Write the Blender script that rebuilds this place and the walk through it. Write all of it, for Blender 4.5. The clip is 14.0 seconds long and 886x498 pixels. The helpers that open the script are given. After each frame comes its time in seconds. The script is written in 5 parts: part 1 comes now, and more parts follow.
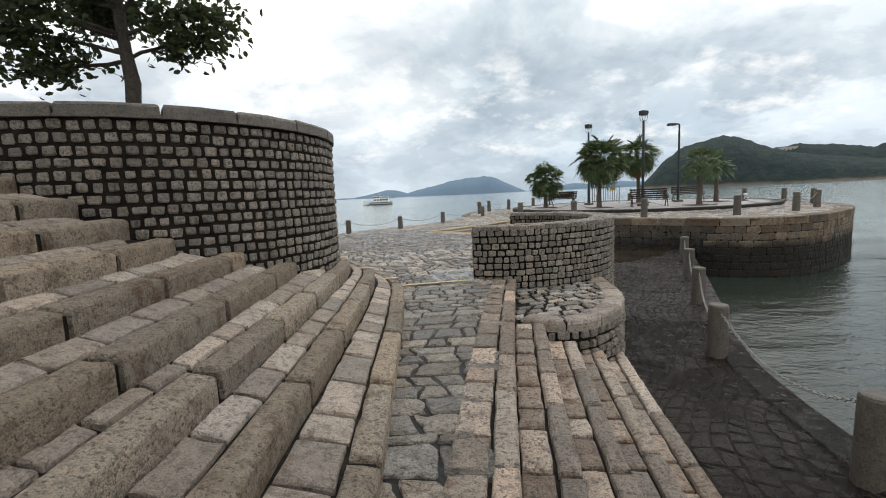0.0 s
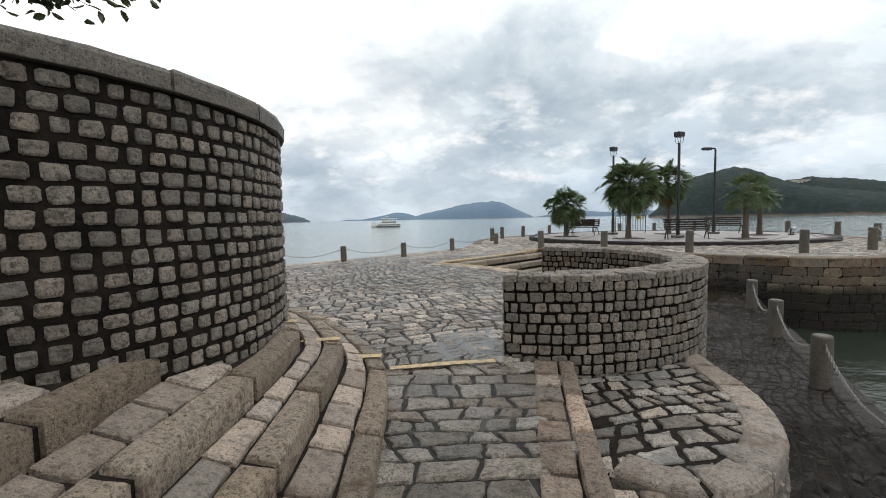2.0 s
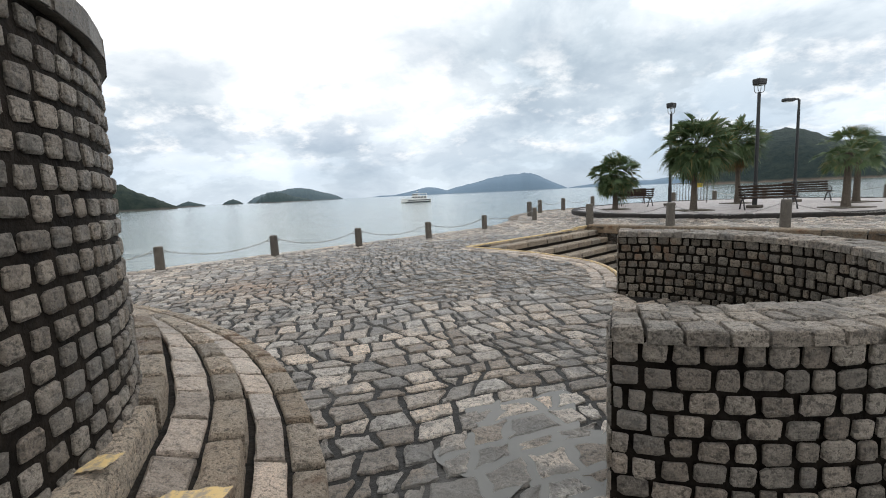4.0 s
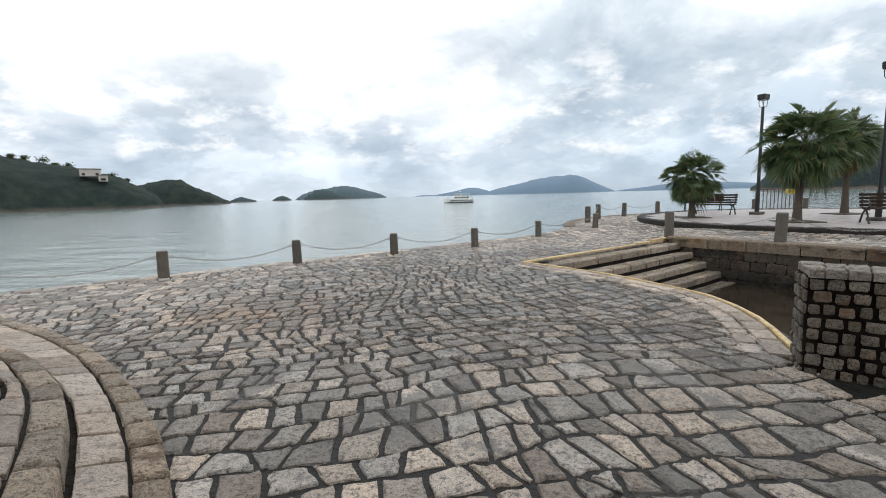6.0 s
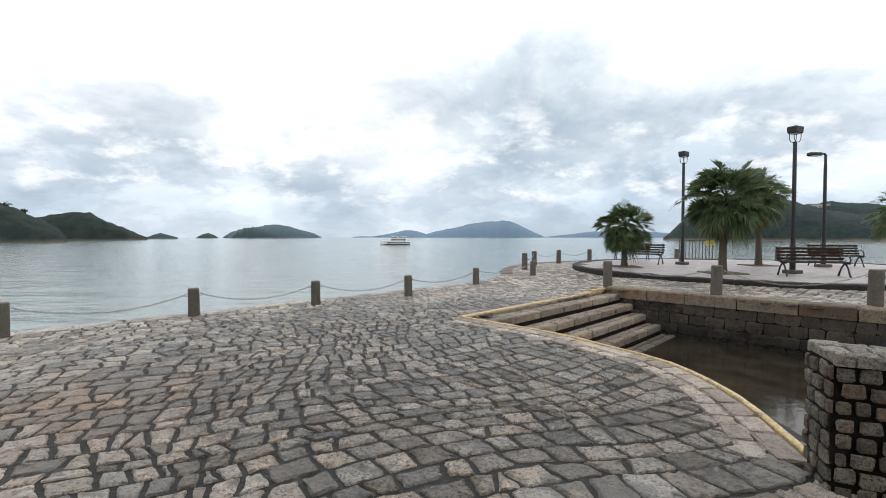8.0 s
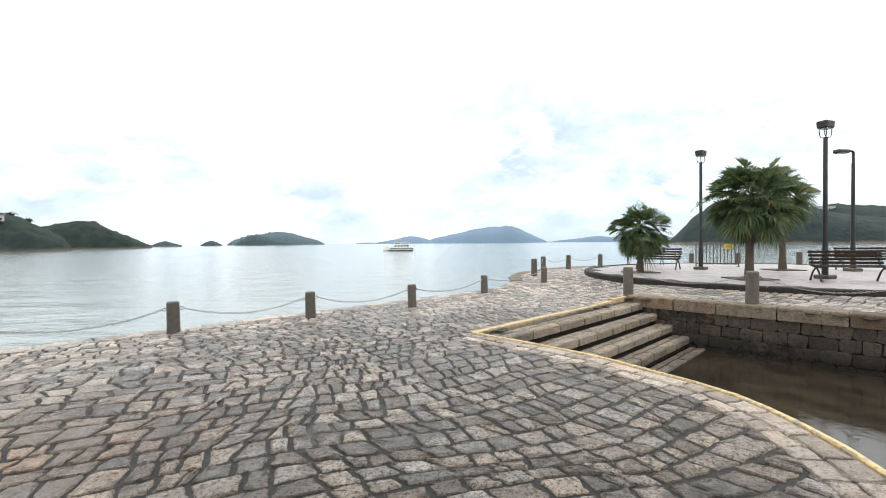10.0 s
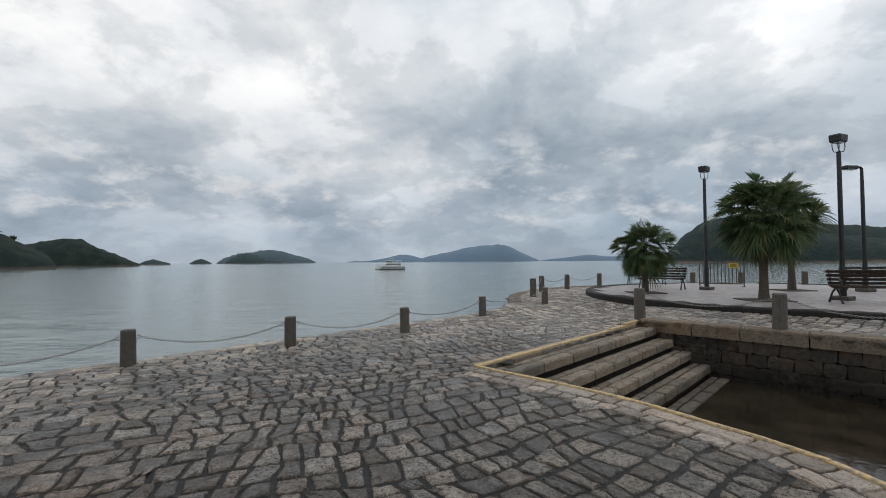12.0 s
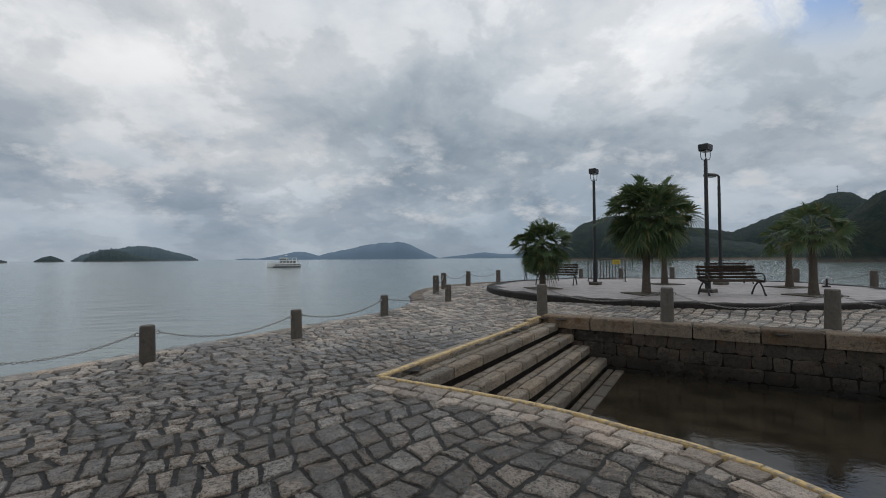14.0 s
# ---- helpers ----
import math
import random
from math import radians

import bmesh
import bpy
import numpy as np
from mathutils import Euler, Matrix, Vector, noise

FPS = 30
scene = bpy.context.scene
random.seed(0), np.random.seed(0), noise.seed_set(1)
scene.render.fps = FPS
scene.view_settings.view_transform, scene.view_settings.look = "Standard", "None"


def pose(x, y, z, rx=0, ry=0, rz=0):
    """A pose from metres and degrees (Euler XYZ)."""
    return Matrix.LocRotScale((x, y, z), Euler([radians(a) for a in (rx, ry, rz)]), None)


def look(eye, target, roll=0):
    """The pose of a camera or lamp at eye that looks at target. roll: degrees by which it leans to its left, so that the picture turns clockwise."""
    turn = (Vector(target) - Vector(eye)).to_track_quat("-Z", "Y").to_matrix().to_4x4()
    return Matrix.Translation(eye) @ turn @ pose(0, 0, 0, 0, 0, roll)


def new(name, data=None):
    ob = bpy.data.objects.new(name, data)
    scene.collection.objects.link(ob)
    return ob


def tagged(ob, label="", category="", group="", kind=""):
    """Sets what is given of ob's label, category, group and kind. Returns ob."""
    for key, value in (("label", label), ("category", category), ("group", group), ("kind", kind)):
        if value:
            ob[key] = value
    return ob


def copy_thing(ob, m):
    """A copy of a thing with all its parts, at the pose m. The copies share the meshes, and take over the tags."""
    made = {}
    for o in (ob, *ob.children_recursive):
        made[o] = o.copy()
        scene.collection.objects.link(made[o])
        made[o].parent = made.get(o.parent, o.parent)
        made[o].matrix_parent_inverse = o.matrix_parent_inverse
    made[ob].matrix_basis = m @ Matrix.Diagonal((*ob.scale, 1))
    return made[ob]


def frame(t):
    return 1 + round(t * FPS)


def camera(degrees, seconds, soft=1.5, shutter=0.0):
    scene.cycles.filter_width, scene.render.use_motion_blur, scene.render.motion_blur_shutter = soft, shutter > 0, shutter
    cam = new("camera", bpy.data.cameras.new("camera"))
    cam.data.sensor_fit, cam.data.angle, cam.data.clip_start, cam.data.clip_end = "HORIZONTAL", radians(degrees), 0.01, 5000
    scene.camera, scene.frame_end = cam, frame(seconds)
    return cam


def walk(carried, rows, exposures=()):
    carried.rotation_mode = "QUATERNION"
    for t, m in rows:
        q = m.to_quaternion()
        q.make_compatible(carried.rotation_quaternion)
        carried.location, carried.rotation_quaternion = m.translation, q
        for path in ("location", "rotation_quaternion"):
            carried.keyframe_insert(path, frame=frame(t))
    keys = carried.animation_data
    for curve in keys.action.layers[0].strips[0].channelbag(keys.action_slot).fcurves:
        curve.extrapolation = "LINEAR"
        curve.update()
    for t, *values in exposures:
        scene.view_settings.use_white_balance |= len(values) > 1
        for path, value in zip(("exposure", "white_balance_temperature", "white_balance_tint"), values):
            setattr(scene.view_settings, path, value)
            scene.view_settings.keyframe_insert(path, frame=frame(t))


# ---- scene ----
cam = camera(90.3, 14.0, 1.0)
PATH = [
    (0, (0.651, -5.083, 1.345), (0.607, -3.098, 1.101), -2.6),
    (0.5, (0.606, -4.475, 1.358), (0.472, -2.491, 1.143), -2.1),
    (1, (0.574, -3.854, 1.367), (0.52, -1.862, 1.201), -1.5),
    (1.5, (0.557, -3.185, 1.379), (0.396, -1.2, 1.198), -1.7),
    (2, (0.533, -2.56, 1.389), (0.46, -0.566, 1.252), -1.1),
    (2.2, (0.54, -2.305, 1.38), (0.484, -0.311, 1.232), -0.7),
    (4.3, (0.43, 0.223, 1.413), (0.136, 2.185, 1.164), -3.2),
    (4.5, (0.392, 0.453, 1.411), (0.016, 2.404, 1.178), -2.6),
    (5, (0.255, 1.0, 1.423), (-0.227, 2.923, 1.153), -0.8),
    (5.5, (0.113, 1.48, 1.422), (-0.247, 3.425, 1.129), -0.4),
    (6, (0.037, 1.909, 1.449), (-0.365, 3.853, 1.208), -1.5),
    (6.5, (-0.005, 2.249, 1.489), (-0.302, 4.217, 1.299), -0.9),
    (7, (-0.003, 2.556, 1.499), (-0.278, 4.534, 1.383), -0.3),
    (7.5, (0.01, 2.818, 1.501), (-0.256, 4.795, 1.361), 0.3),
    (8, (-0.036, 3.024, 1.505), (-0.153, 5.02, 1.451), -0.0),
    (8.2, (-0.054, 3.092, 1.497), (-0.157, 5.089, 1.444), -0.6),
    (10.5, (-0.18, 4.198, 1.504), (-0.338, 6.192, 1.503), -0.2),
    (11, (-0.181, 4.422, 1.514), (-0.41, 6.409, 1.558), 0.6),
    (11.5, (-0.252, 4.698, 1.496), (-0.435, 6.689, 1.55), -0.0),
    (12, (-0.325, 4.902, 1.506), (-0.419, 6.899, 1.562), -0.4),
    (12.5, (-0.316, 5.102, 1.495), (-0.345, 7.101, 1.555), 0.4),
    (13, (-0.285, 5.284, 1.507), (-0.24, 7.282, 1.576), 0.7),
    (13.5, (-0.325, 5.492, 1.482), (-0.134, 7.482, 1.548), -0.2),
    (14, (-0.358, 5.671, 1.478), (-0.002, 7.639, 1.519), -0.4),
]
EXPOSURES = [(0.0, -0.05, 6740, 9), (2.0, -0.1, 6740, 9), (4.5, 0.08, 6690, 10), (8.0, 0.05, 6660, 10), (10.3, 0.66, 6790, 10), (10.5, 0.63, 6790, 10), (11.0, -0.05, 6640, 10), (11.5, -0.52, 6570, 10), (12.0, -0.7, 6520, 10), (12.5, -0.91, 6490, 10), (14.0, -0.94, 6460, 10)]
SUN_EL, SUN_AZ, SKY_STRENGTH = 48, 40, 1.2

walk(cam, [(t, look(eye, target, roll)) for t, eye, target, roll in PATH], EXPOSURES)

# ---- world and sun ----
SEA = -1.9
LOW = -1.0
world = bpy.data.worlds.new("sky")
scene.world = world
world.use_nodes = True


def build_sky():
    nt = world.node_tree
    nt.nodes.clear()
    N = nt.nodes.new
    L = nt.links.new
    out, bg = N("ShaderNodeOutputWorld"), N("ShaderNodeBackground")
    sky = N("ShaderNodeTexSky")
    sky.sky_type, sky.sun_disc = "NISHITA", False
    sky.sun_elevation, sky.sun_rotation = radians(SUN_EL), radians(SUN_AZ)
    sky.air_density, sky.dust_density = 1.2, 2.0
    skys = N("ShaderNodeVectorMath")
    skys.operation = "SCALE"
    skys.inputs["Scale"].default_value = 0.075
    tint = N("ShaderNodeVectorMath")
    tint.operation = "MULTIPLY"
    tint.inputs[1].default_value = (0.42, 0.82, 1.45)
    L(sky.outputs[0], tint.inputs[0])
    L(tint.outputs[0], skys.inputs[0])
    tc = N("ShaderNodeTexCoord")
    sep = N("ShaderNodeSeparateXYZ")
    L(tc.outputs["Generated"], sep.inputs[0])
    up = N("ShaderNodeMath")
    up.operation = "MAXIMUM"
    up.inputs[1].default_value = 0.0
    L(sep.outputs["Z"], up.inputs[0])
    den = N("ShaderNodeMath")
    den.inputs[1].default_value = 0.42
    L(up.outputs[0], den.inputs[0])
    flat = N("ShaderNodeVectorMath")
    flat.operation = "DIVIDE"
    comb = N("ShaderNodeCombineXYZ")
    for k in range(3):
        L(den.outputs[0], comb.inputs[k])
    L(tc.outputs["Generated"], flat.inputs[0])
    L(comb.outputs[0], flat.inputs[1])

    def fbm(scale, detail, rough, dist, off):
        m = N("ShaderNodeMapping")
        m.inputs["Location"].default_value = off
        L(flat.outputs[0], m.inputs[0])
        n = N("ShaderNodeTexNoise")
        n.inputs["Scale"].default_value, n.inputs["Detail"].default_value = scale, detail
        n.inputs["Roughness"].default_value, n.inputs["Distortion"].default_value = rough, dist
        L(m.outputs[0], n.inputs["Vector"])
        return n.outputs["Fac"]

    def ramp(fac, stops):
        r = N("ShaderNodeValToRGB")
        r.color_ramp.interpolation = "EASE"
        while len(r.color_ramp.elements) < len(stops):
            r.color_ramp.elements.new(0.5)
        for e, (p, c) in zip(r.color_ramp.elements, stops):
            e.position, e.color = p, (*c, 1)
        L(fac, r.inputs[0])
        return r.outputs[0]

    def mix(fac, a, b, mode="MIX"):
        m = N("ShaderNodeMix")
        m.data_type, m.blend_type = "RGBA", mode
        if isinstance(fac, float):
            m.inputs[0].default_value = fac
        else:
            L(fac, m.inputs[0])
        for sock, v in ((m.inputs[6], a), (m.inputs[7], b)):
            if isinstance(v, tuple):
                sock.default_value = (*v, 1)
            else:
                L(v, sock)
        return m.outputs[2]

    big = fbm(1.2, 7, 0.56, 0.12, (1.3, 0.4, 0))
    fine = fbm(3.0, 10, 0.58, 0.18, (4.1, 2.2, 0))
    body = ramp(big, [(0.38, (0.62, 0.68, 0.74)), (0.49, (0.81, 0.845, 0.885)), (0.60, (1.04, 1.045, 1.05))])
    wisps = ramp(fine, [(0.37, (0.77, 0.81, 0.85)), (0.49, (0.96, 0.975, 0.985)), (0.56, (1.17, 1.165, 1.16)), (0.64, (1.22, 1.215, 1.21))])
    deck = mix(0.9, body, wisps, "MULTIPLY")
    # the cloud deck is thinner and brighter overhead, grey towards the horizon
    lift = ramp(up.outputs[0], [(0.0, (0.60, 0.69, 0.78)), (0.05, (0.60, 0.69, 0.78)), (0.10, (0.74, 0.80, 0.865)), (0.22, (0.88, 0.91, 0.94)), (0.40, (1.12, 1.12, 1.12)), (1.0, (1.4, 1.4, 1.4))])
    deck = mix(1.0, deck, lift, "MULTIPLY")
    # thinner cloud before the hidden sun
    near = N("ShaderNodeVectorMath")
    near.operation = "DOT_PRODUCT"
    near.inputs[1].default_value = (math.sin(radians(SUN_AZ)) * math.cos(radians(36)), math.cos(radians(SUN_AZ)) * math.cos(radians(36)), math.sin(radians(36)))
    L(tc.outputs["Generated"], near.inputs[0])
    deck = mix(1.0, deck, ramp(near.outputs["Value"], [(0.62, (1, 1, 1)), (0.85, (1.06, 1.06, 1.055)), (1.0, (1.2, 1.19, 1.18))]), "MULTIPLY")
    # a darker rain cloud low over the strait
    rain = N("ShaderNodeVectorMath")
    rain.operation = "DOT_PRODUCT"
    rain.inputs[1].default_value = (math.sin(radians(12)) * math.cos(radians(6)), math.cos(radians(12)) * math.cos(radians(6)), math.sin(radians(6)))
    L(tc.outputs["Generated"], rain.inputs[0])
    deck = mix(1.0, deck, ramp(rain.outputs["Value"], [(0.91, (1, 1, 1)), (0.965, (0.86, 0.885, 0.905)), (0.995, (0.74, 0.785, 0.82))]), "MULTIPLY")
    # small bright heaps of cloud low over the water
    heap = ramp(fbm(5.2, 9, 0.6, 0.0, (2.2, -3.4, 0)), [(0.50, (0, 0, 0)), (0.69, (0.65, 0.65, 0.65))])
    belt = ramp(up.outputs[0], [(0.05, (0, 0, 0)), (0.10, (1, 1, 1)), (0.22, (1, 1, 1)), (0.34, (0, 0, 0))])
    heaps = N("ShaderNodeMath")
    heaps.operation = "MULTIPLY"
    L(heap, heaps.inputs[0])
    L(belt, heaps.inputs[1])
    deck = mix(heaps.outputs[0], deck, (1.02, 1.03, 1.05))
    haze = ramp(up.outputs[0], [(0.0, (1, 1, 1)), (0.12, (0, 0, 0))])
    hz = N("ShaderNodeMath")
    hz.operation = "MULTIPLY"
    hz.inputs[1].default_value = 0.45
    L(haze, hz.inputs[0])
    deck = mix(hz.outputs[0], deck, (0.60, 0.665, 0.73))
    dot = N("ShaderNodeVectorMath")
    dot.operation = "DOT_PRODUCT"
    az, el = radians(55), radians(34)
    dot.inputs[1].default_value = (math.sin(az) * math.cos(el), math.cos(az) * math.cos(el), math.sin(el))
    L(tc.outputs["Generated"], dot.inputs[0])
    gap = ramp(dot.outputs["Value"], [(0.962, (0, 0, 0)), (0.992, (1, 1, 1))])
    wisp = ramp(fbm(4.2, 7, 0.6, 0.6, (-2.6, 7.7, 0)), [(0.46, (0, 0, 0)), (0.56, (0.9, 0.9, 0.9))])
    hole = N("ShaderNodeMath")
    hole.operation = "MULTIPLY"
    L(gap, hole.inputs[0])
    L(wisp, hole.inputs[1])
    holes = hole.outputs[0]
    full = mix(holes, deck, skys.outputs[0])
    L(full, bg.inputs[0])
    bg.inputs[1].default_value = SKY_STRENGTH
    L(bg.outputs[0], out.inputs[0])


build_sky()
sun = new("sun", bpy.data.lights.new("sun", "SUN"))
sun.data.energy, sun.data.angle, sun.data.color = 0.4, radians(25), (1.0, 0.96, 0.9)
sun.matrix_world = look((0, 0, 30), (0 - math.sin(radians(SUN_AZ)) * math.cos(radians(SUN_EL)), -math.cos(radians(SUN_AZ)) * math.cos(radians(SUN_EL)), 30 - math.sin(radians(SUN_EL))))


# ---- materials ----
class Mat:
    """A small builder round a Principled material."""

    def __init__(self, name, rough=0.7, metal=0.0, spec=0.5):
        self.m = bpy.data.materials.new(name)
        self.m.use_nodes = True
        self.nt = self.m.node_tree
        self.b = self.nt.nodes["Principled BSDF"]
        self.b.inputs["Roughness"].default_value = rough
        self.b.inputs["Metallic"].default_value = metal
        self.b.inputs["Specular IOR Level"].default_value = spec
        self.geo = self.N("ShaderNodeNewGeometry")
        self.pos = self.geo.outputs["Position"]

    def N(self, kind):
        return self.nt.nodes.new(kind)

    def L(self, a, b):
        self.nt.links.new(a, b)

    def put(self, sock, v):
        if isinstance(v, tuple):
            sock.default_value = (*v, 1) if len(v) == 3 else v
        elif isinstance(v, (int, float)):
            sock.default_value = v
        else:
            self.L(v, sock)

    def noise(self, scale, detail=4.0, rough=0.6, stretch=None, offset=None, local=False):
        n = self.N("ShaderNodeTexNoise")
        n.inputs["Scale"].default_value, n.inputs["Detail"].default_value, n.inputs["Roughness"].default_value = scale, detail, rough
        src = self.pos
        if local:
            src = self.N("ShaderNodeTexCoord").outputs["Object"]
        if stretch or offset:
            mp = self.N("ShaderNodeMapping")
            if stretch:
                mp.inputs["Scale"].default_value = stretch
            if offset:
                mp.inputs["Location"].default_value = offset
            self.L(src, mp.inputs[0])
            src = mp.outputs[0]
        self.L(src, n.inputs["Vector"])
        return n.outputs["Fac"]

    def ramp(self, fac, lo, hi, a=0.0, b=1.0):
        r = self.N("ShaderNodeMapRange")
        r.interpolation_type = "SMOOTHSTEP"
        for k, v in (("From Min", lo), ("From Max", hi), ("To Min", a), ("To Max", b)):
            r.inputs[k].default_value = v
        self.L(fac, r.inputs["Value"])
        return r.outputs["Result"]

    def math(self, op, a, b=0.0):
        n = self.N("ShaderNodeMath")
        n.operation = op
        self.put(n.inputs[0], a)
        self.put(n.inputs[1], b)
        return n.outputs[0]

    def mix(self, fac, a, b, mode="MIX"):
        n = self.N("ShaderNodeMix")
        n.data_type, n.blend_type = "RGBA", mode
        self.put(n.inputs[0], fac)
        self.put(n.inputs[6], a)
        self.put(n.inputs[7], b)
        return n.outputs[2]

    def piece(self):
        """A random number for each piece, whether an object or an island."""
        oi = self.N("ShaderNodeObjectInfo")
        return self.math("FRACT", self.math("ADD", oi.outputs["Random"], self.geo.outputs["Random Per Island"]))

    def colour(self, v):
        self.put(self.b.inputs["Base Color"], v)
        return self

    def roughness(self, v):
        self.put(self.b.inputs["Roughness"], v)
        return self

    def bump(self, fac, dist=0.01, strength=0.6):
        n = self.N("ShaderNodeBump")
        n.inputs["Distance"].default_value, n.inputs["Strength"].default_value = dist, strength
        self.L(fac, n.inputs["Height"])
        self.L(n.outputs[0], self.b.inputs["Normal"])
        return self


def stone(name, pale, warm, dark, wet=0.5, rough=(0.45, 0.85), rust=None, spread=0.45, tide=None, wet_dark=0.45, bump=0.006, spec=0.5, stain=0.0, pits=(62, 0.51, 0.60, 0.85), wet_dim=None, smear=0.0):
    """Granite pieces: speckle, piece-to-piece tint, stains and wet patches."""
    a = Mat(name, spec=spec)
    r = a.piece()
    col = a.mix(r, pale, warm)
    r2 = a.math("FRACT", a.math("MULTIPLY", r, 7.31))
    val = a.ramp(r2, 0.0, 1.0, 1.0 - spread, 1.0 + spread * 0.55)
    grey = a.N("ShaderNodeCombineColor")
    for k in range(3):
        a.L(val, grey.inputs[k])
    col = a.mix(1.0, col, grey.outputs[0], "MULTIPLY")
    grain = a.noise(120, 4, 0.75)
    col = a.mix(a.ramp(grain, 0.46, 0.64, 0.0, 0.55), col, dark)
    mott = a.noise(17, 5, 0.65)
    col = a.mix(a.ramp(mott, 0.48, 0.68, 0.0, 0.55), col, dark)
    pit = a.noise(pits[0], 6, 0.72, offset=(1.7, 4.4, 2.9))
    col = a.mix(a.ramp(pit, pits[1], pits[2], 0.0, pits[3]), col, dark)
    light = a.noise(36, 5, 0.65, offset=(3, 1, 8))
    col = a.mix(a.ramp(light, 0.52, 0.66, 0.0, 0.4), col, a.mix(1.0, col, (1.5, 1.47, 1.42), "MULTIPLY"))
    if rust:
        cx, cy, rad = rust
        sep = a.N("ShaderNodeSeparateXYZ")
        a.L(a.pos, sep.inputs[0])
        dx, dy = a.math("SUBTRACT", sep.outputs[0], cx), a.math("SUBTRACT", sep.outputs[1], cy)
        d = a.math("SQRT", a.math("ADD", a.math("MULTIPLY", dx, dx), a.math("MULTIPLY", dy, dy)))
        d = a.math("ADD", d, a.math("MULTIPLY", a.noise(1.1, 3), 1.6))
        m = a.math("MULTIPLY", a.ramp(d, rad + 0.9, rad - 0.6, 0.0, 0.8), a.ramp(r2, 0.1, 0.7, 0.25, 1.0))
        col = a.mix(a.math("MULTIPLY", m, 0.72), col, (0.36, 0.20, 0.10))
    if stain:
        st = a.math("MULTIPLY", a.ramp(a.noise(2.3, 5, 0.65, offset=(9, 3, 4)), 0.52, 0.68, 0.0, stain), a.ramp(a.noise(11, 4, 0.6), 0.35, 0.6))
        col = a.mix(st, col, (0.17, 0.085, 0.04))
    if smear:
        col = a.mix(a.math("MULTIPLY", a.ramp(a.noise(1.15, 7, 0.68, offset=(7, 1, 0)), 0.535, 0.60), smear), col, a.mix(mott, (0.17, 0.162, 0.152), (0.28, 0.267, 0.25)))
    patch = a.noise(0.55, 4, 0.6, offset=(5.5, 2.5, 0))
    fine = a.noise(6.5, 4, 0.6)
    w = a.math("MULTIPLY", a.ramp(patch, 0.38, 0.60, 0.15, 1.0), a.ramp(fine, 0.33, 0.58, 0.25, 1.0))
    w = a.math("MULTIPLY", w, wet)
    # wet setts; the wide reach also paints a dimmer exposure into the colour
    if wet_dim:
        sep = a.N("ShaderNodeSeparateXYZ")
        a.L(a.pos, sep.inputs[0])
        dx, dy = a.math("SUBTRACT", sep.outputs[0], wet_dim[0]), a.math("SUBTRACT", sep.outputs[1], wet_dim[1])
        d = a.math("SQRT", a.math("ADD", a.math("MULTIPLY", dx, dx), a.math("MULTIPLY", dy, dy)))
        d = a.math("ADD", d, a.math("MULTIPLY", a.math("SUBTRACT", a.noise(0.5, 5, 0.65), 0.5), 7.0))
        w = a.math("MAXIMUM", w, a.math("MULTIPLY", a.ramp(d, wet_dim[2] + 1.2, wet_dim[2] - 1.2, 0.0, 0.9), a.ramp(fine, 0.3, 0.55, 0.55, 1.0)))
    if tide:
        sep = a.N("ShaderNodeSeparateXYZ")
        a.L(a.pos, sep.inputs[0])
        h = a.math("ADD", sep.outputs[2], a.math("MULTIPLY", a.noise(2.2, 4), 0.35))
        t = a.ramp(h, tide[0] + 0.17, tide[1] + 0.17, 0.0, 0.93)
        col = a.mix(t, col, (0.013, 0.013, 0.011))
    col = a.mix(w, col, a.mix(1.0, col, (wet_dark, wet_dark * 0.97, wet_dark * 0.93), "MULTIPLY"))
    a.colour(col)
    a.roughness(a.math("SUBTRACT", a.ramp(fine, 0.3, 0.7, rough[0] + 0.1, rough[1]), a.math("MULTIPLY", w, rough[1] - 0.22)))
    hgt = a.math("ADD", a.math("ADD", a.math("MULTIPLY", mott, 0.9), a.math("MULTIPLY", pit, -0.9)), a.math("MULTIPLY", grain, 0.25))
    a.bump(hgt, bump * 2, 1.0)
    return a.m


def plain(name, col, rough=0.6, metal=0.0, vary=0.25, scale=14.0, bump=0.002, local=False, spec=0.5):
    a = Mat(name, rough, metal, spec)
    n = a.noise(scale, 5, 0.65, local=local)
    dark = tuple(c * (1 - vary) for c in col)
    lite = tuple(min(1, c * (1 + vary)) for c in col)
    a.colour(a.mix(a.ramp(n, 0.3, 0.7), dark, lite))
    a.roughness(a.ramp(a.noise(scale * 2.3, 3), 0.3, 0.7, max(0.05, rough - 0.12), min(1, rough + 0.12)))
    if bump:
        a.bump(a.noise(scale * 4, 4), bump, 0.7)
    return a.m


M_STRIP = stone("soaked granite setts", (0.44, 0.41, 0.375), (0.52, 0.43, 0.34), (0.05, 0.046, 0.042), wet=0.8, spread=0.4, bump=0.02, pits=(42, 0.52, 0.60, 0.6), wet_dark=0.5)
M_COBBLE = stone("wet granite setts", (0.55, 0.515, 0.475), (0.66, 0.54, 0.435), (0.075, 0.069, 0.064), wet=0.48, spec=0.5, rust=(-3.3, 7.0, 1.6), spread=0.5, bump=0.021, pits=(40, 0.52, 0.60, 0.75), wet_dim=(-0.6, 10.0, 4.8), wet_dark=0.46, smear=0.8)
M_STEP = stone("step granite", (0.645, 0.535, 0.42), (0.67, 0.515, 0.37), (0.09, 0.07, 0.05), wet=0.22, spread=0.3, bump=0.045, stain=0.85, pits=(46, 0.53, 0.61, 0.8))
M_TREAD = stone("worn tread granite", (0.55, 0.475, 0.41), (0.59, 0.47, 0.375), (0.075, 0.064, 0.053), wet=0.35, spread=0.32, bump=0.016, stain=0.45, pits=(42, 0.54, 0.62, 0.65))
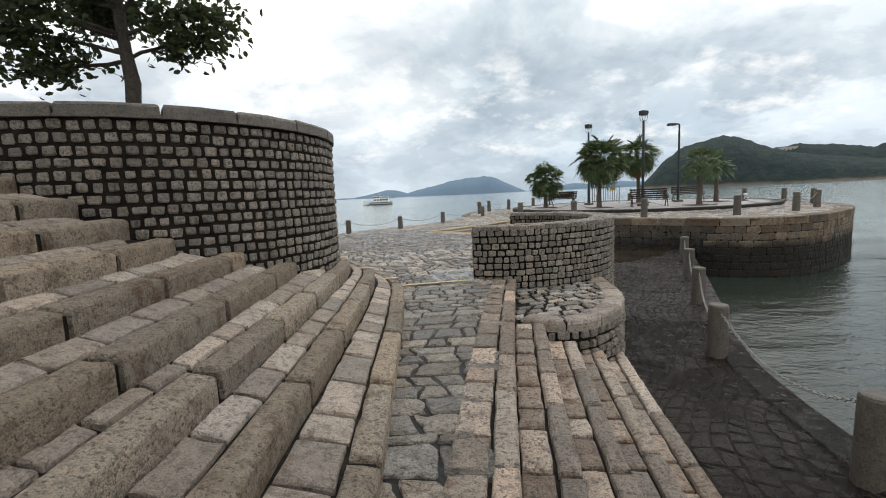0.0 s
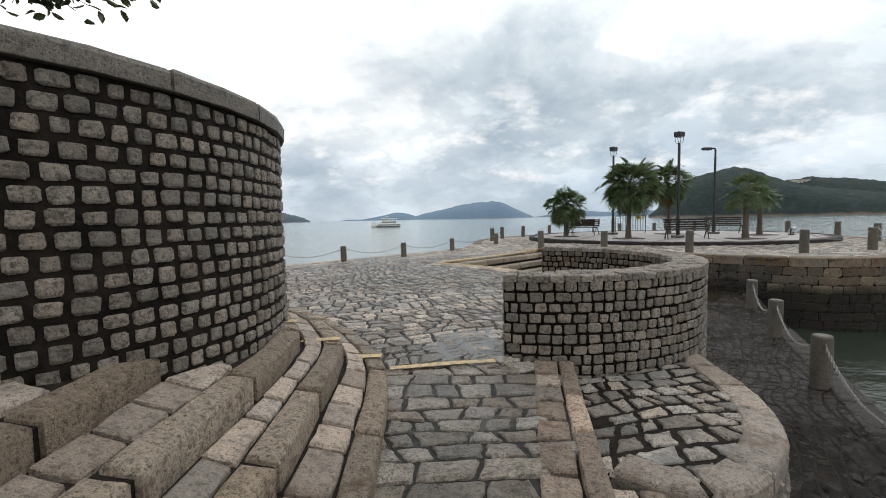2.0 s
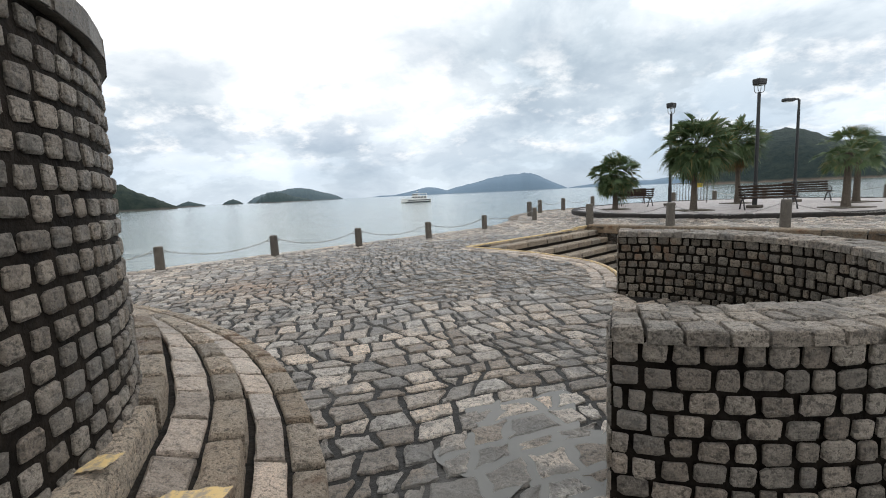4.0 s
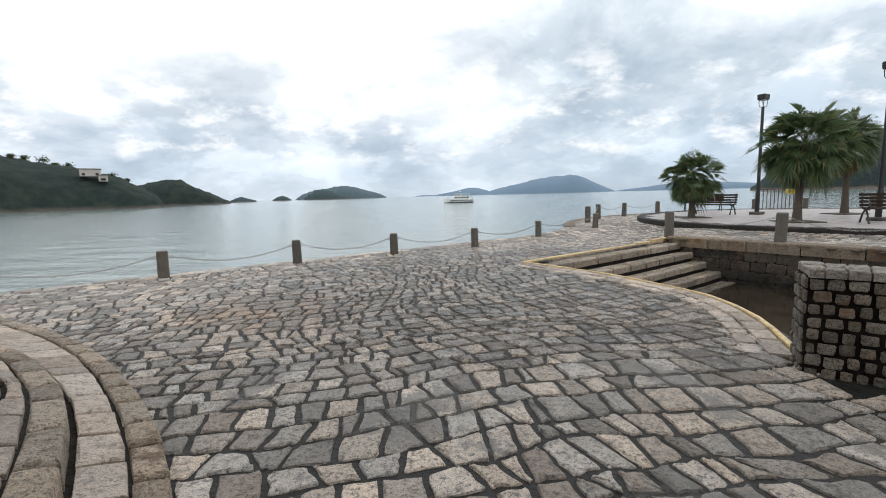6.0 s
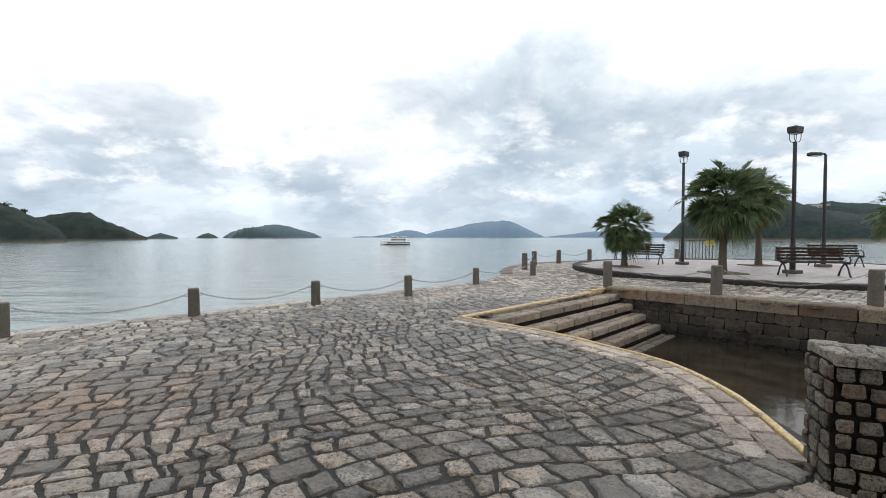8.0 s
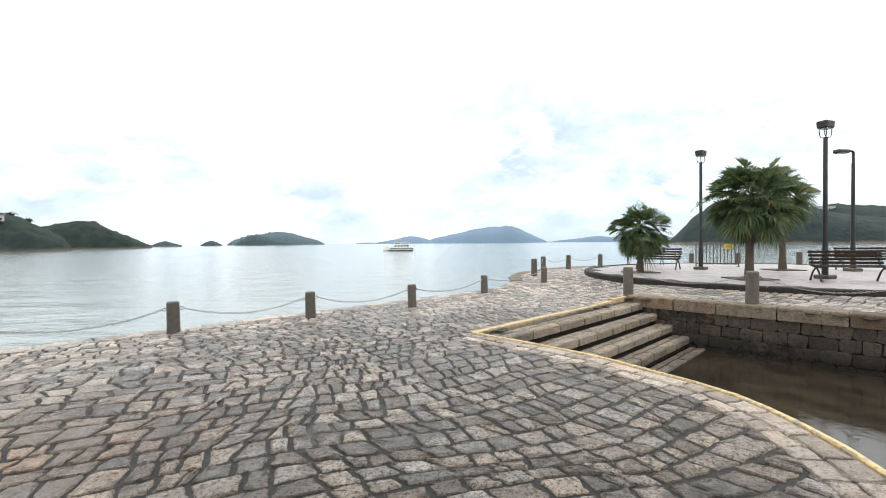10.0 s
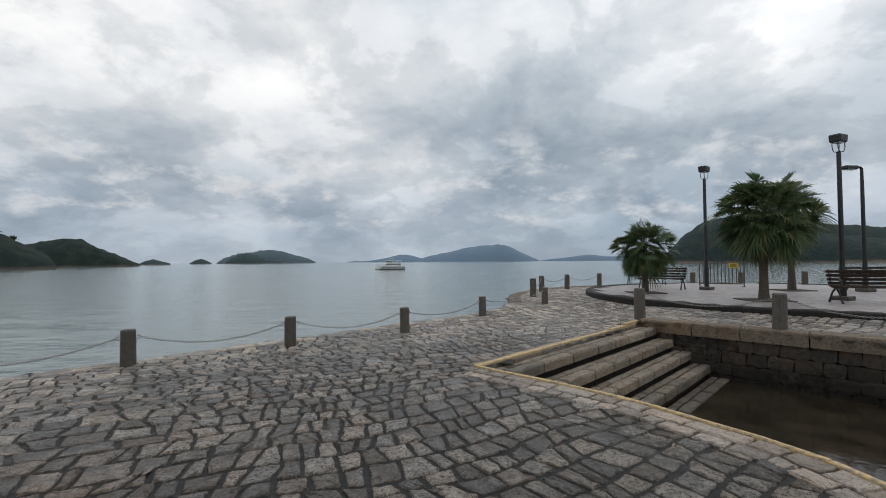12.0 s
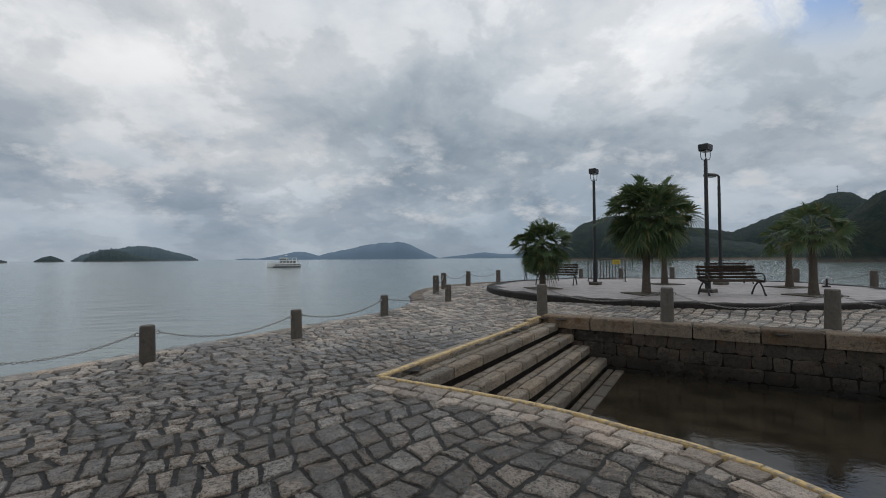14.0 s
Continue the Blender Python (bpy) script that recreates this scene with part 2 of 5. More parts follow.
M_QUAYSTEP = stone("dirty quay step granite", (0.64, 0.535, 0.445), (0.72, 0.53, 0.395), (0.055, 0.047, 0.038), wet=0.4, spread=0.5, bump=0.022, stain=0.9, pits=(36, 0.53, 0.60, 0.75), wet_dark=0.4)
M_WALL = stone("wall granite", (0.375, 0.335, 0.288), (0.41, 0.34, 0.275), (0.06, 0.052, 0.044), wet=0.3, spread=0.32, bump=0.024, pits=(40, 0.52, 0.6, 0.75), smear=0.45)
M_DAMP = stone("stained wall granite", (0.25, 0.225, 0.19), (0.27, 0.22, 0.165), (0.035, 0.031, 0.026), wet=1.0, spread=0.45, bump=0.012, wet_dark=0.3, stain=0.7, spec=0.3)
M_COPE = stone("coping granite", (0.165, 0.148, 0.128), (0.18, 0.15, 0.12), (0.05, 0.046, 0.041), wet=0.4, spread=0.22)
M_PIER = stone("harbour wall granite", (0.27, 0.222, 0.17), (0.30, 0.215, 0.14), (0.045, 0.041, 0.036), wet=0.5, spread=0.4, stain=0.9, tide=(-0.5, -0.95), spec=0.18, bump=0.016)
# a darker copy of the harbour granite, for the blocks inside the recess
M_PIER_DARK = stone("darker harbour wall granite", (0.115, 0.102, 0.088), (0.125, 0.10, 0.078), (0.022, 0.02, 0.018), wet=1.0, spread=0.35, stain=0.6, tide=(-0.35, -1.1), spec=0.2, bump=0.02, wet_dark=0.5)
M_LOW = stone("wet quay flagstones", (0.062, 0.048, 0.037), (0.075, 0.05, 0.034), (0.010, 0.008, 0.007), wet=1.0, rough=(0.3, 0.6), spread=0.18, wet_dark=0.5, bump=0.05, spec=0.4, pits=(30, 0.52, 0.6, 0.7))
M_STAIR = stone("stair granite", (0.42, 0.365, 0.30), (0.45, 0.355, 0.26), (0.06, 0.053, 0.045), wet=0.5, spread=0.25, tide=(-0.6, -1.35), bump=0.018, spec=0.3)
M_BOLLARD = stone("bollard granite", (0.122, 0.106, 0.087), (0.132, 0.11, 0.086), (0.035, 0.031, 0.026), wet=0.3, spread=0.15, bump=0.004)


def mortar():
    """Dark wet joints, with pale cement dragged over them in patches."""
    a = Mat("dark wet mortar", 0.6, 0.0, 0.3)
    n = a.noise(9, 5, 0.65)
    col = a.mix(a.ramp(n, 0.3, 0.7), (0.005, 0.0045, 0.004), (0.018, 0.0165, 0.015))
    drag = a.ramp(a.noise(1.15, 7, 0.68, offset=(7, 1, 0)), 0.56, 0.63, 0.0, 0.6)
    a.colour(a.mix(drag, col, (0.085, 0.08, 0.075)))
    a.roughness(a.ramp(n, 0.3, 0.7, 0.45, 0.75))
    a.bump(a.noise(30, 5), 0.02, 0.9)
    return a.m


M_JOINT = mortar()
M_WALLJOINT = plain("sooty mortar", (0.0135, 0.0105, 0.0082), 0.85, vary=0.6, scale=7, bump=0.02, spec=0.12)
# earthy step joints, with the shadow line at the risers put into the colour
M_STEPJOINT_SHADE = plain("brown earthy joint with shade", (0.013, 0.010, 0.0075), 0.8, vary=0.7, scale=13, bump=0.015, spec=0.2)
M_PAVE = plain("pale pink-grey paving", (0.29, 0.255, 0.245), 0.5, vary=0.18, scale=2.2, bump=0.002)
M_KERB = plain("dark kerb stone", (0.021, 0.018, 0.016), 0.7, vary=0.35, scale=11, bump=0.006, spec=0.25)
M_BLACK = plain("black painted iron", (0.018, 0.018, 0.019), 0.45, 0.0, vary=0.2, scale=30, bump=0.0008)
M_CHAIN = plain("weathered chain steel", (0.27, 0.26, 0.245), 0.5, 0.5, vary=0.35, scale=60, bump=0.0005)
M_LOWJOINT = plain("silted joint", (0.010, 0.0078, 0.006), 0.75, vary=0.5, scale=9, bump=0.01, spec=0.2)
M_WOOD = plain("dark weathered bench timber", (0.036, 0.024, 0.018), 0.8, spec=0.15, vary=0.35, scale=24, bump=0.001)
M_TRUNK = plain("palm bark", (0.085, 0.068, 0.052), 0.9, vary=0.4, scale=25, bump=0.02)
M_BARK = plain("tree bark", (0.055, 0.045, 0.036), 0.9, vary=0.35, scale=22, bump=0.015)
M_LAMPGLASS = plain("grey lamp lens", (0.42, 0.44, 0.45), 0.25, vary=0.08, scale=20, bump=0)
M_SIGN = plain("yellow sign plate", (0.62, 0.47, 0.06), 0.5, vary=0.1, scale=20, bump=0)
M_STEEL = plain("galvanised rail", (0.10, 0.085, 0.07), 0.5, 0.3, vary=0.3, scale=40, bump=0.0005)
M_BOATW = plain("white boat paint", (0.74, 0.74, 0.72), 0.35, vary=0.06, scale=0.9, bump=0)
M_BOATD = plain("dark boat hull", (0.035, 0.04, 0.05), 0.4, vary=0.2, scale=0.9, bump=0)
M_BOATG = plain("tinted boat windows", (0.02, 0.024, 0.03), 0.12, vary=0.1, scale=3, bump=0)
M_SOIL = plain("planted soil", (0.07, 0.06, 0.04), 0.95, vary=0.4, scale=8, bump=0.03)
M_HOUSE = plain("pale render", (0.46, 0.42, 0.375), 0.8, vary=0.1, scale=0.3, bump=0)
M_DULL = plain("weathered brown render", (0.17, 0.135, 0.105), 0.85, vary=0.3, scale=0.6, bump=0)
M_ROOF = plain("grey roof tiles", (0.16, 0.14, 0.13), 0.8, vary=0.2, scale=0.3, bump=0)


def paint():
    a = Mat("worn yellow line paint", 0.6)
    n = a.noise(22, 6, 0.7)
    m = a.ramp(n, 0.40, 0.56)
    a.colour(a.mix(m, (0.28, 0.23, 0.17), a.mix(a.noise(5, 3), (0.54, 0.36, 0.13), (0.62, 0.46, 0.22))))
    a.bump(n, 0.004, 0.6)
    return a.m


def water():
    a = Mat("sea water", 0.06, 0.0, 0.5)
    a.b.inputs["IOR"].default_value = 1.33
    n = a.noise(0.02, 3, 0.5)
    open_water = a.mix(n, (0.19, 0.232, 0.225), (0.22, 0.262, 0.253))
    dist = a.N("ShaderNodeVectorMath")
    dist.operation = "DISTANCE"
    dist.inputs[1].default_value = (15.0, 0.0, SEA)
    a.L(a.pos, dist.inputs[0])
    # murkier basin water; the dark reflection of pier and quay is painted in too
    basin = a.ramp(a.math("ADD", dist.outputs["Value"], a.math("MULTIPLY", a.noise(0.15, 3), 6.0)), 12.0, 34.0)
    a.colour(a.mix(basin, (0.026, 0.034, 0.025), open_water))
    w1 = a.noise(1.3, 5, 0.6, stretch=(1.0, 1.7, 1.0))
    w2 = a.noise(0.22, 3, 0.55, stretch=(0.7, 1.6, 1.0), offset=(3, 9, 1))
    w3 = a.noise(6.0, 3, 0.6)
    h = a.math("ADD", a.math("ADD", a.math("MULTIPLY", w1, 0.22), a.math("MULTIPLY", w2, 0.9)), a.math("MULTIPLY", w3, 0.08))
    a.bump(h, 0.26, 1.0)
    a.roughness(0.09)
    return a.m


def leaf(name, c1, c2, c3, rough=0.45):
    a = Mat(name, rough)
    r = a.piece()
    col = a.mix(r, c1, c2)
    col = a.mix(a.ramp(a.math("FRACT", a.math("MULTIPLY", r, 13.7)), 0.86, 0.95), col, c3)
    a.colour(a.mix(a.noise(9, 3), col, a.mix(1.0, col, (0.6, 0.6, 0.6), "MULTIPLY")))
    a.b.inputs["Specular IOR Level"].default_value = 0.25
    thin, both = a.N("ShaderNodeBsdfTranslucent"), a.N("ShaderNodeMixShader")
    a.L(col, thin.inputs["Color"])
    both.inputs[0].default_value = 0.3
    a.L(a.b.outputs[0], both.inputs[1])
    a.L(thin.outputs[0], both.inputs[2])
    a.L(both.outputs[0], a.nt.nodes["Material Output"].inputs[0])
    return a.m


def forest(name, c1, c2, rock, haze, amount, base=SEA):
    """A wooded hillside seen across water; haze of the air between is mixed into its base colour."""
    a = Mat(name, 0.95, 0.0, 0.1)
    n = a.noise(0.10, 6, 0.7)
    n2 = a.noise(0.018, 4, 0.6)
    col = a.mix(a.ramp(n, 0.35, 0.68), c1, c2)
    col = a.mix(a.ramp(n2, 0.4, 0.65, 0.0, 0.6), col, a.mix(1.0, col, (0.65, 0.7, 0.7), "MULTIPLY"))
    sep = a.N("ShaderNodeSeparateXYZ")
    a.L(a.pos, sep.inputs[0])
    h = a.math("ADD", sep.outputs[2], a.math("MULTIPLY", a.noise(0.06, 4), -5.0))
    col = a.mix(a.ramp(h, base + 0.6, base - 2.6), col, rock)
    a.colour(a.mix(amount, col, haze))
    a.bump(n, 2.5, 1.0)
    return a.m


def puddle():
    a = Mat("shallow rainwater", 0.05, 0.0, 0.5)
    a.b.inputs["IOR"].default_value = 1.33
    a.colour(a.mix(a.noise(3.0, 4), (0.10, 0.098, 0.092), (0.16, 0.155, 0.145)))
    a.bump(a.noise(9, 3), 0.004, 0.4)
    return a.m


def shallow():
    """Clear water a few centimetres deep over brown silt."""
    a = Mat("shallow sea water over silt", 0.05, 0.0, 0.5)
    a.b.inputs["IOR"].default_value = 1.33
    n = a.noise(1.7, 6, 0.65)
    a.colour(a.mix(a.ramp(n, 0.35, 0.65), (0.016, 0.013, 0.009), (0.038, 0.030, 0.020)))
    a.bump(a.math("ADD", a.noise(3.5, 4, 0.6), a.math("MULTIPLY", a.noise(14, 3), 0.25)), 0.008, 0.5)
    return a.m


M_SHALLOW = shallow()
M_PAINT, M_SEA = paint(), water()
M_PUDDLE = puddle()
M_PALM = leaf("fan palm leaf", (0.068, 0.112, 0.05), (0.12, 0.168, 0.075), (0.21, 0.19, 0.075), 0.5)
M_DEAD = leaf("dead palm leaf", (0.26, 0.15, 0.06), (0.20, 0.13, 0.06), (0.3, 0.2, 0.1), 0.7)
M_LEAF = leaf("broad tree leaf", (0.045, 0.062, 0.028), (0.075, 0.095, 0.04), (0.11, 0.12, 0.04))
# air colour painted into the hills and islands as distance haze
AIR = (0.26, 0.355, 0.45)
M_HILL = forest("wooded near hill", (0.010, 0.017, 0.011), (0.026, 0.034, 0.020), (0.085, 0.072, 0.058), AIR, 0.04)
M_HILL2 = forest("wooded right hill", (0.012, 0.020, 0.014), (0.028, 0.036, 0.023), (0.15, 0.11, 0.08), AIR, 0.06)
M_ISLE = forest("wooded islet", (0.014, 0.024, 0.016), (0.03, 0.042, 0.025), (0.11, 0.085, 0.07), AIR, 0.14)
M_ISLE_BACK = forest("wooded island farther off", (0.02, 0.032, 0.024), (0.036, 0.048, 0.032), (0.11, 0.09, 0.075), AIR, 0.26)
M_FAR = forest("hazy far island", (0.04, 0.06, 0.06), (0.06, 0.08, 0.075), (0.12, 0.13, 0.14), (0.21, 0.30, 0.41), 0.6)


# ---- mesh helpers ----
RNG = random.Random(11)


class Heap:
    def __init__(self):
        self.v, self.f = [], []

    def add(self, v, f):
        n = len(self.v)
        self.v += v
        self.f += [tuple(i + n for i in q) for q in f]

    def mesh(self, name, mat, smooth=False):
        me = bpy.data.meshes.new(name)
        me.from_pydata(self.v, [], self.f)
        me.materials.append(mat)
        if smooth:
            me.polygons.foreach_set("use_smooth", [True] * len(me.polygons))
        me.update()
        return me


def add_mesh(name, heap, mat, parent=None, label="", smooth=False):
    ob = new(name, heap.mesh(name, mat, smooth) if isinstance(heap, Heap) else heap)
    if parent is not None:
        ob.parent = parent
    return tagged(ob, label)


def part(name, bm, material, parent, label="", smooth=False):
    me = bpy.data.meshes.new(name)
    bm.normal_update()
    bm.to_mesh(me)
    bm.free()
    me.materials.append(material)
    if smooth:
        me.polygons.foreach_set("use_smooth", [True] * len(me.polygons))
    ob = new(name, me)
    if parent is not None:
        ob.parent = parent
    return tagged(ob, label)


def box_bm(size, at=(0, 0, 0), bevel=0.0, rot=None):
    bm = bmesh.new()
    bmesh.ops.create_cube(bm, size=1.0)
    bmesh.ops.scale(bm, vec=size, verts=bm.verts)
    if bevel:
        bmesh.ops.bevel(bm, geom=list(bm.edges), offset=bevel, segments=1, affect="EDGES")
    if rot is not None:
        bmesh.ops.transform(bm, matrix=rot, verts=bm.verts)
    bmesh.ops.translate(bm, vec=at, verts=bm.verts)
    return bm


def lathe(profile, n=16):
    """A solid of revolution from (radius, z) rows, closed at both ends."""
    h = Heap()
    v = [(r * math.cos(2 * math.pi * i / n), r * math.sin(2 * math.pi * i / n), z) for r, z in profile for i in range(n)]
    f = [(j * n + i, j * n + (i + 1) % n, (j + 1) * n + (i + 1) % n, (j + 1) * n + i) for j in range(len(profile) - 1) for i in range(n)]
    f += [tuple(reversed(range(n))), tuple((len(profile) - 1) * n + i for i in range(n))]
    h.add(v, f)
    return h


def tube(points, radii, n=8):
    """A tapered tube through points."""
    h = Heap()
    v, f = [], []
    for k, p in enumerate(points):
        p = Vector(p)
        a = Vector(points[max(0, k - 1)])
        b = Vector(points[min(len(points) - 1, k + 1)])
        d = (b - a).normalized()
        s = d.cross(Vector((0.31, 0.17, 0.93))).normalized()
        if s.length < 0.5:
            s = Vector((1, 0, 0))
        u = s.cross(d)
        for i in range(n):
            w = 2 * math.pi * i / n
            v.append(tuple(p + (s * math.cos(w) + u * math.sin(w)) * radii[k]))
    for k in range(len(points) - 1):
        for i in range(n):
            f.append((k * n + i, k * n + (i + 1) % n, (k + 1) * n + (i + 1) % n, (k + 1) * n + i))
    f += [tuple(reversed(range(n))), tuple((len(points) - 1) * n + i for i in range(n))]
    h.add(v, f)
    return h


def smooth_curve(pts, step=0.05, closed=False):
    """A fine, evenly spaced line through control points (Catmull-Rom)."""
    P = [Vector((*p, 0)) if len(p) == 2 else Vector(p) for p in pts]
    n = len(P)
    out = []
    for i in range(n if closed else n - 1):
        if closed:
            a, b, c, d = P[(i - 1) % n], P[i], P[(i + 1) % n], P[(i + 2) % n]
        else:
            a, b, c, d = P[max(0, i - 1)], P[i], P[i + 1], P[min(n - 1, i + 2)]
        m = max(2, int((c - b).length / step))
        for k in range(m):
            t = k / m
            out.append(0.5 * (2 * b + (c - a) * t + (2 * a - 5 * b + 4 * c - d) * t * t + (3 * b - a - 3 * c + d) * t ** 3))
    out.append(P[0] if closed else P[-1])
    return Line(out)


class Line:
    def __init__(self, pts):
        self.p = pts
        self.s = [0.0]
        for a, b in zip(pts, pts[1:]):
            self.s.append(self.s[-1] + (b - a).length)
        self.length = self.s[-1]
        self.arr = np.array(self.s)
        self.xyz = np.array([tuple(q) for q in pts])

    def at(self, s):
        s = min(max(s, 0.0), self.length)
        return Vector([float(np.interp(s, self.arr, self.xyz[:, k])) for k in range(3)])

    def way(self, s):
        d = self.at(s + 0.04) - self.at(s - 0.04)
        d.z = 0
        return d.normalized()

    def off(self, s, w):
        """The point at s, moved w to the left of the way."""
        d = self.way(s)
        return self.at(s) + Vector((-d.y, d.x, 0)) * w


def inside(poly, x, y):
    c = False
    j = len(poly) - 1
    for i in range(len(poly)):
        xi, yi = poly[i][0], poly[i][1]
        xj, yj = poly[j][0], poly[j][1]
        if (yi > y) != (yj > y) and x < (xj - xi) * (y - yi) / (yj - yi) + xi:
            c = not c
        j = i
    return c


def inset(poly, w):
    """An outline drawn in by w along its own corners."""
    n = len(poly)
    area = sum(poly[i - 1][0] * poly[i][1] - poly[i][0] * poly[i - 1][1] for i in range(n))
    sg = 1.0 if area > 0 else -1.0
    cx, cy = sum(p[0] for p in poly) / n, sum(p[1] for p in poly) / n
    out = []
    for i in range(n):
        ax, ay = poly[i - 1]
        x, y = poly[i]
        bx, by = poly[(i + 1) % n]
        ux, uy, vx, vy = x - ax, y - ay, bx - x, by - y
        lu, lv = math.hypot(ux, uy) + 1e-9, math.hypot(vx, vy) + 1e-9
        nx, ny = -(uy / lu + vy / lv) * sg, (ux / lu + vx / lv) * sg
        ln = math.hypot(nx, ny) + 1e-9
        k = w / max(0.6, ln / 2)
        d = math.hypot(x - cx, y - cy) + 1e-9
        k = min(k, 0.7 * d)
        out.append((x + nx / ln * k, y + ny / ln * k))
    return out


def ragged(poly, step, amp, rng=RNG):
    """An outline with extra points along its sides, each a little out of line."""
    out = []
    n = len(poly)
    for i in range(n):
        (ax, ay), (bx, by) = poly[i], poly[(i + 1) % n]
        m = max(1, round(math.hypot(bx - ax, by - ay) / step))
        for k in range(m):
            t = k / m
            out.append((ax + (bx - ax) * t + rng.uniform(-amp, amp), ay + (by - ay) * t + rng.uniform(-amp, amp)))
    return out


def sett(poly, ztop, zbot, bevel=0.018, rough=0.006, rng=RNG, tilt=0.0, slope=(0.0, 0.0)):
    """One worn stone: an uneven outline, rounded shoulders, a slightly domed top."""
    n = len(poly)
    cx, cy = sum(p[0] for p in poly) / n, sum(p[1] for p in poly) / n
    tx, ty = slope[0] + rng.uniform(-tilt, tilt), slope[1] + rng.uniform(-tilt, tilt)
    v = []
    for lvl, ins in ((zbot, 0.0), (ztop - bevel, 0.0), (ztop - bevel * 0.28, 0.42), (ztop, 1.25)):
        for X, Y in (inset(poly, ins * bevel) if ins else poly):
            z = lvl
            if lvl != zbot:
                z += rng.uniform(-rough, rough) * 0.7 + (X - cx) * tx + (Y - cy) * ty
                X += rng.uniform(-rough, rough) * 0.6
                Y += rng.uniform(-rough, rough) * 0.6
            v.append((X, Y, z))
    v.append((cx, cy, ztop + bevel * 0.1))
    f = [(r * n + i, r * n + (i + 1) % n, (r + 1) * n + (i + 1) % n, (r + 1) * n + i) for r in range(3) for i in range(n)]
    f += [(3 * n + i, 3 * n + (i + 1) % n, 4 * n) for i in range(n)]
    return v, f


def cobble(poly, ztop, zbot, bevel=0.018, rough=0.006, rng=RNG, tilt=0.0, slope=(0.0, 0.0)):
    """A flush paving stone whose worn rim dips unevenly into the mortar."""
    n = len(poly)
    cx, cy = sum(p[0] for p in poly) / n, sum(p[1] for p in poly) / n
    tx, ty = rng.uniform(-tilt, tilt), rng.uniform(-tilt, tilt)
    v = [(x, y, ztop - 0.042) for x, y in poly]
    for ins, drop, wild in ((bevel * 0.6, 0.008, 0.008), (bevel * 1.7, 0.001, 0.004)):
        for x, y in inset(poly, ins):
            v.append((x + rng.uniform(-rough, rough), y + rng.uniform(-rough, rough), ztop - drop + rng.uniform(-wild, wild) + (x - cx) * tx + (y - cy) * ty))
    v.append((cx, cy, ztop + 0.002))
    f = [(r * n + i, r * n + (i + 1) % n, (r + 1) * n + (i + 1) % n, (r + 1) * n + i) for r in range(2) for i in range(n)]
    f += [(2 * n + i, 2 * n + (i + 1) % n, 3 * n) for i in range(n)]
    return v, f


def ssf(a, b, x):
    t = min(1, max(0, (x - a) / (b - a)))
    return t * t * (3 - 2 * t)


def dn(x, y):
    return 0.74 * x - 0.673 * y


def un(x, y):
    return 0.673 * x + 0.74 * y


def gz(x, y):
    """The height of the plaza and the pier's rim."""
    return -0.10 * ssf(-8.5, -11.8, dn(x, y)) * (1 - ssf(13, 16, un(x, y))) + 0.10 * ssf(12.5, 15.0, un(x, y)) * ssf(-9.5, -7.2, dn(x, y)) + 0.05 * ssf(15, 19, un(x, y)) * (1 - ssf(-9.5, -7.2, dn(x, y))) + 0.075 * (1 - ssf(7.0, 8.4, math.hypot(x - 11.5, y - 21.4)))


def row_along(line, s0, s1, w0, w1, lens, gap, rng=RNG):
    """Quads of one course of blocks along a line, between two offsets to its left."""
    s, out = s0, []
    while s < s1 - 0.05:
        e = min(s1, s + rng.uniform(*lens))
        if s1 - e < lens[0] * 0.5:
            e = s1
        g = gap / 2
        pts = [line.off(s + g, w0), line.off((s + e) / 2, w0), line.off(e - g, w0), line.off(e - g, (w0 + w1) / 2), line.off(e - g, w1), line.off((s + e) / 2, w1), line.off(s + g, w1), line.off(s + g, (w0 + w1) / 2)]
        out.append(([(p.x, p.y) for p in pts], (s + e) / 2))
        s = e
    return out


def place_setts(parent, kind, items, mat, near=None, limit=300, rest_label="", rest_name=None, shape=sett, **kw):
    """items: (outline, ztop, zbot). Near ones become parts, the others one joined part."""
    rest, made = Heap(), 0
    for poly, zt, zb, *lean in items:
        v, f = shape(poly, zt, zb, slope=lean[0] if lean else (0.0, 0.0), **kw)
        x, y = poly[0]
        if made < limit and (near is None or near(x, y)):
            h = Heap()
            h.add(v, f)
            add_mesh(kind, h, mat, parent)
            made += 1
        else:
            rest.add(v, f)
    if rest.v:
        ob = add_mesh(rest_name or "paving_field", rest, mat, parent, rest_label)
        ob["kind"] = "stuff"
    return made


def prism(outline, z0, z1):
    """A closed upright solid over an outline."""
    n = len(outline)
    h = Heap()
    h.add([(x, y, z0) for x, y in outline] + [(x, y, z1) for x, y in outline], [(i, (i + 1) % n, n + (i + 1) % n, n + i) for i in range(n)] + [tuple(reversed(range(n))), tuple(range(n, 2 * n))])
    return h


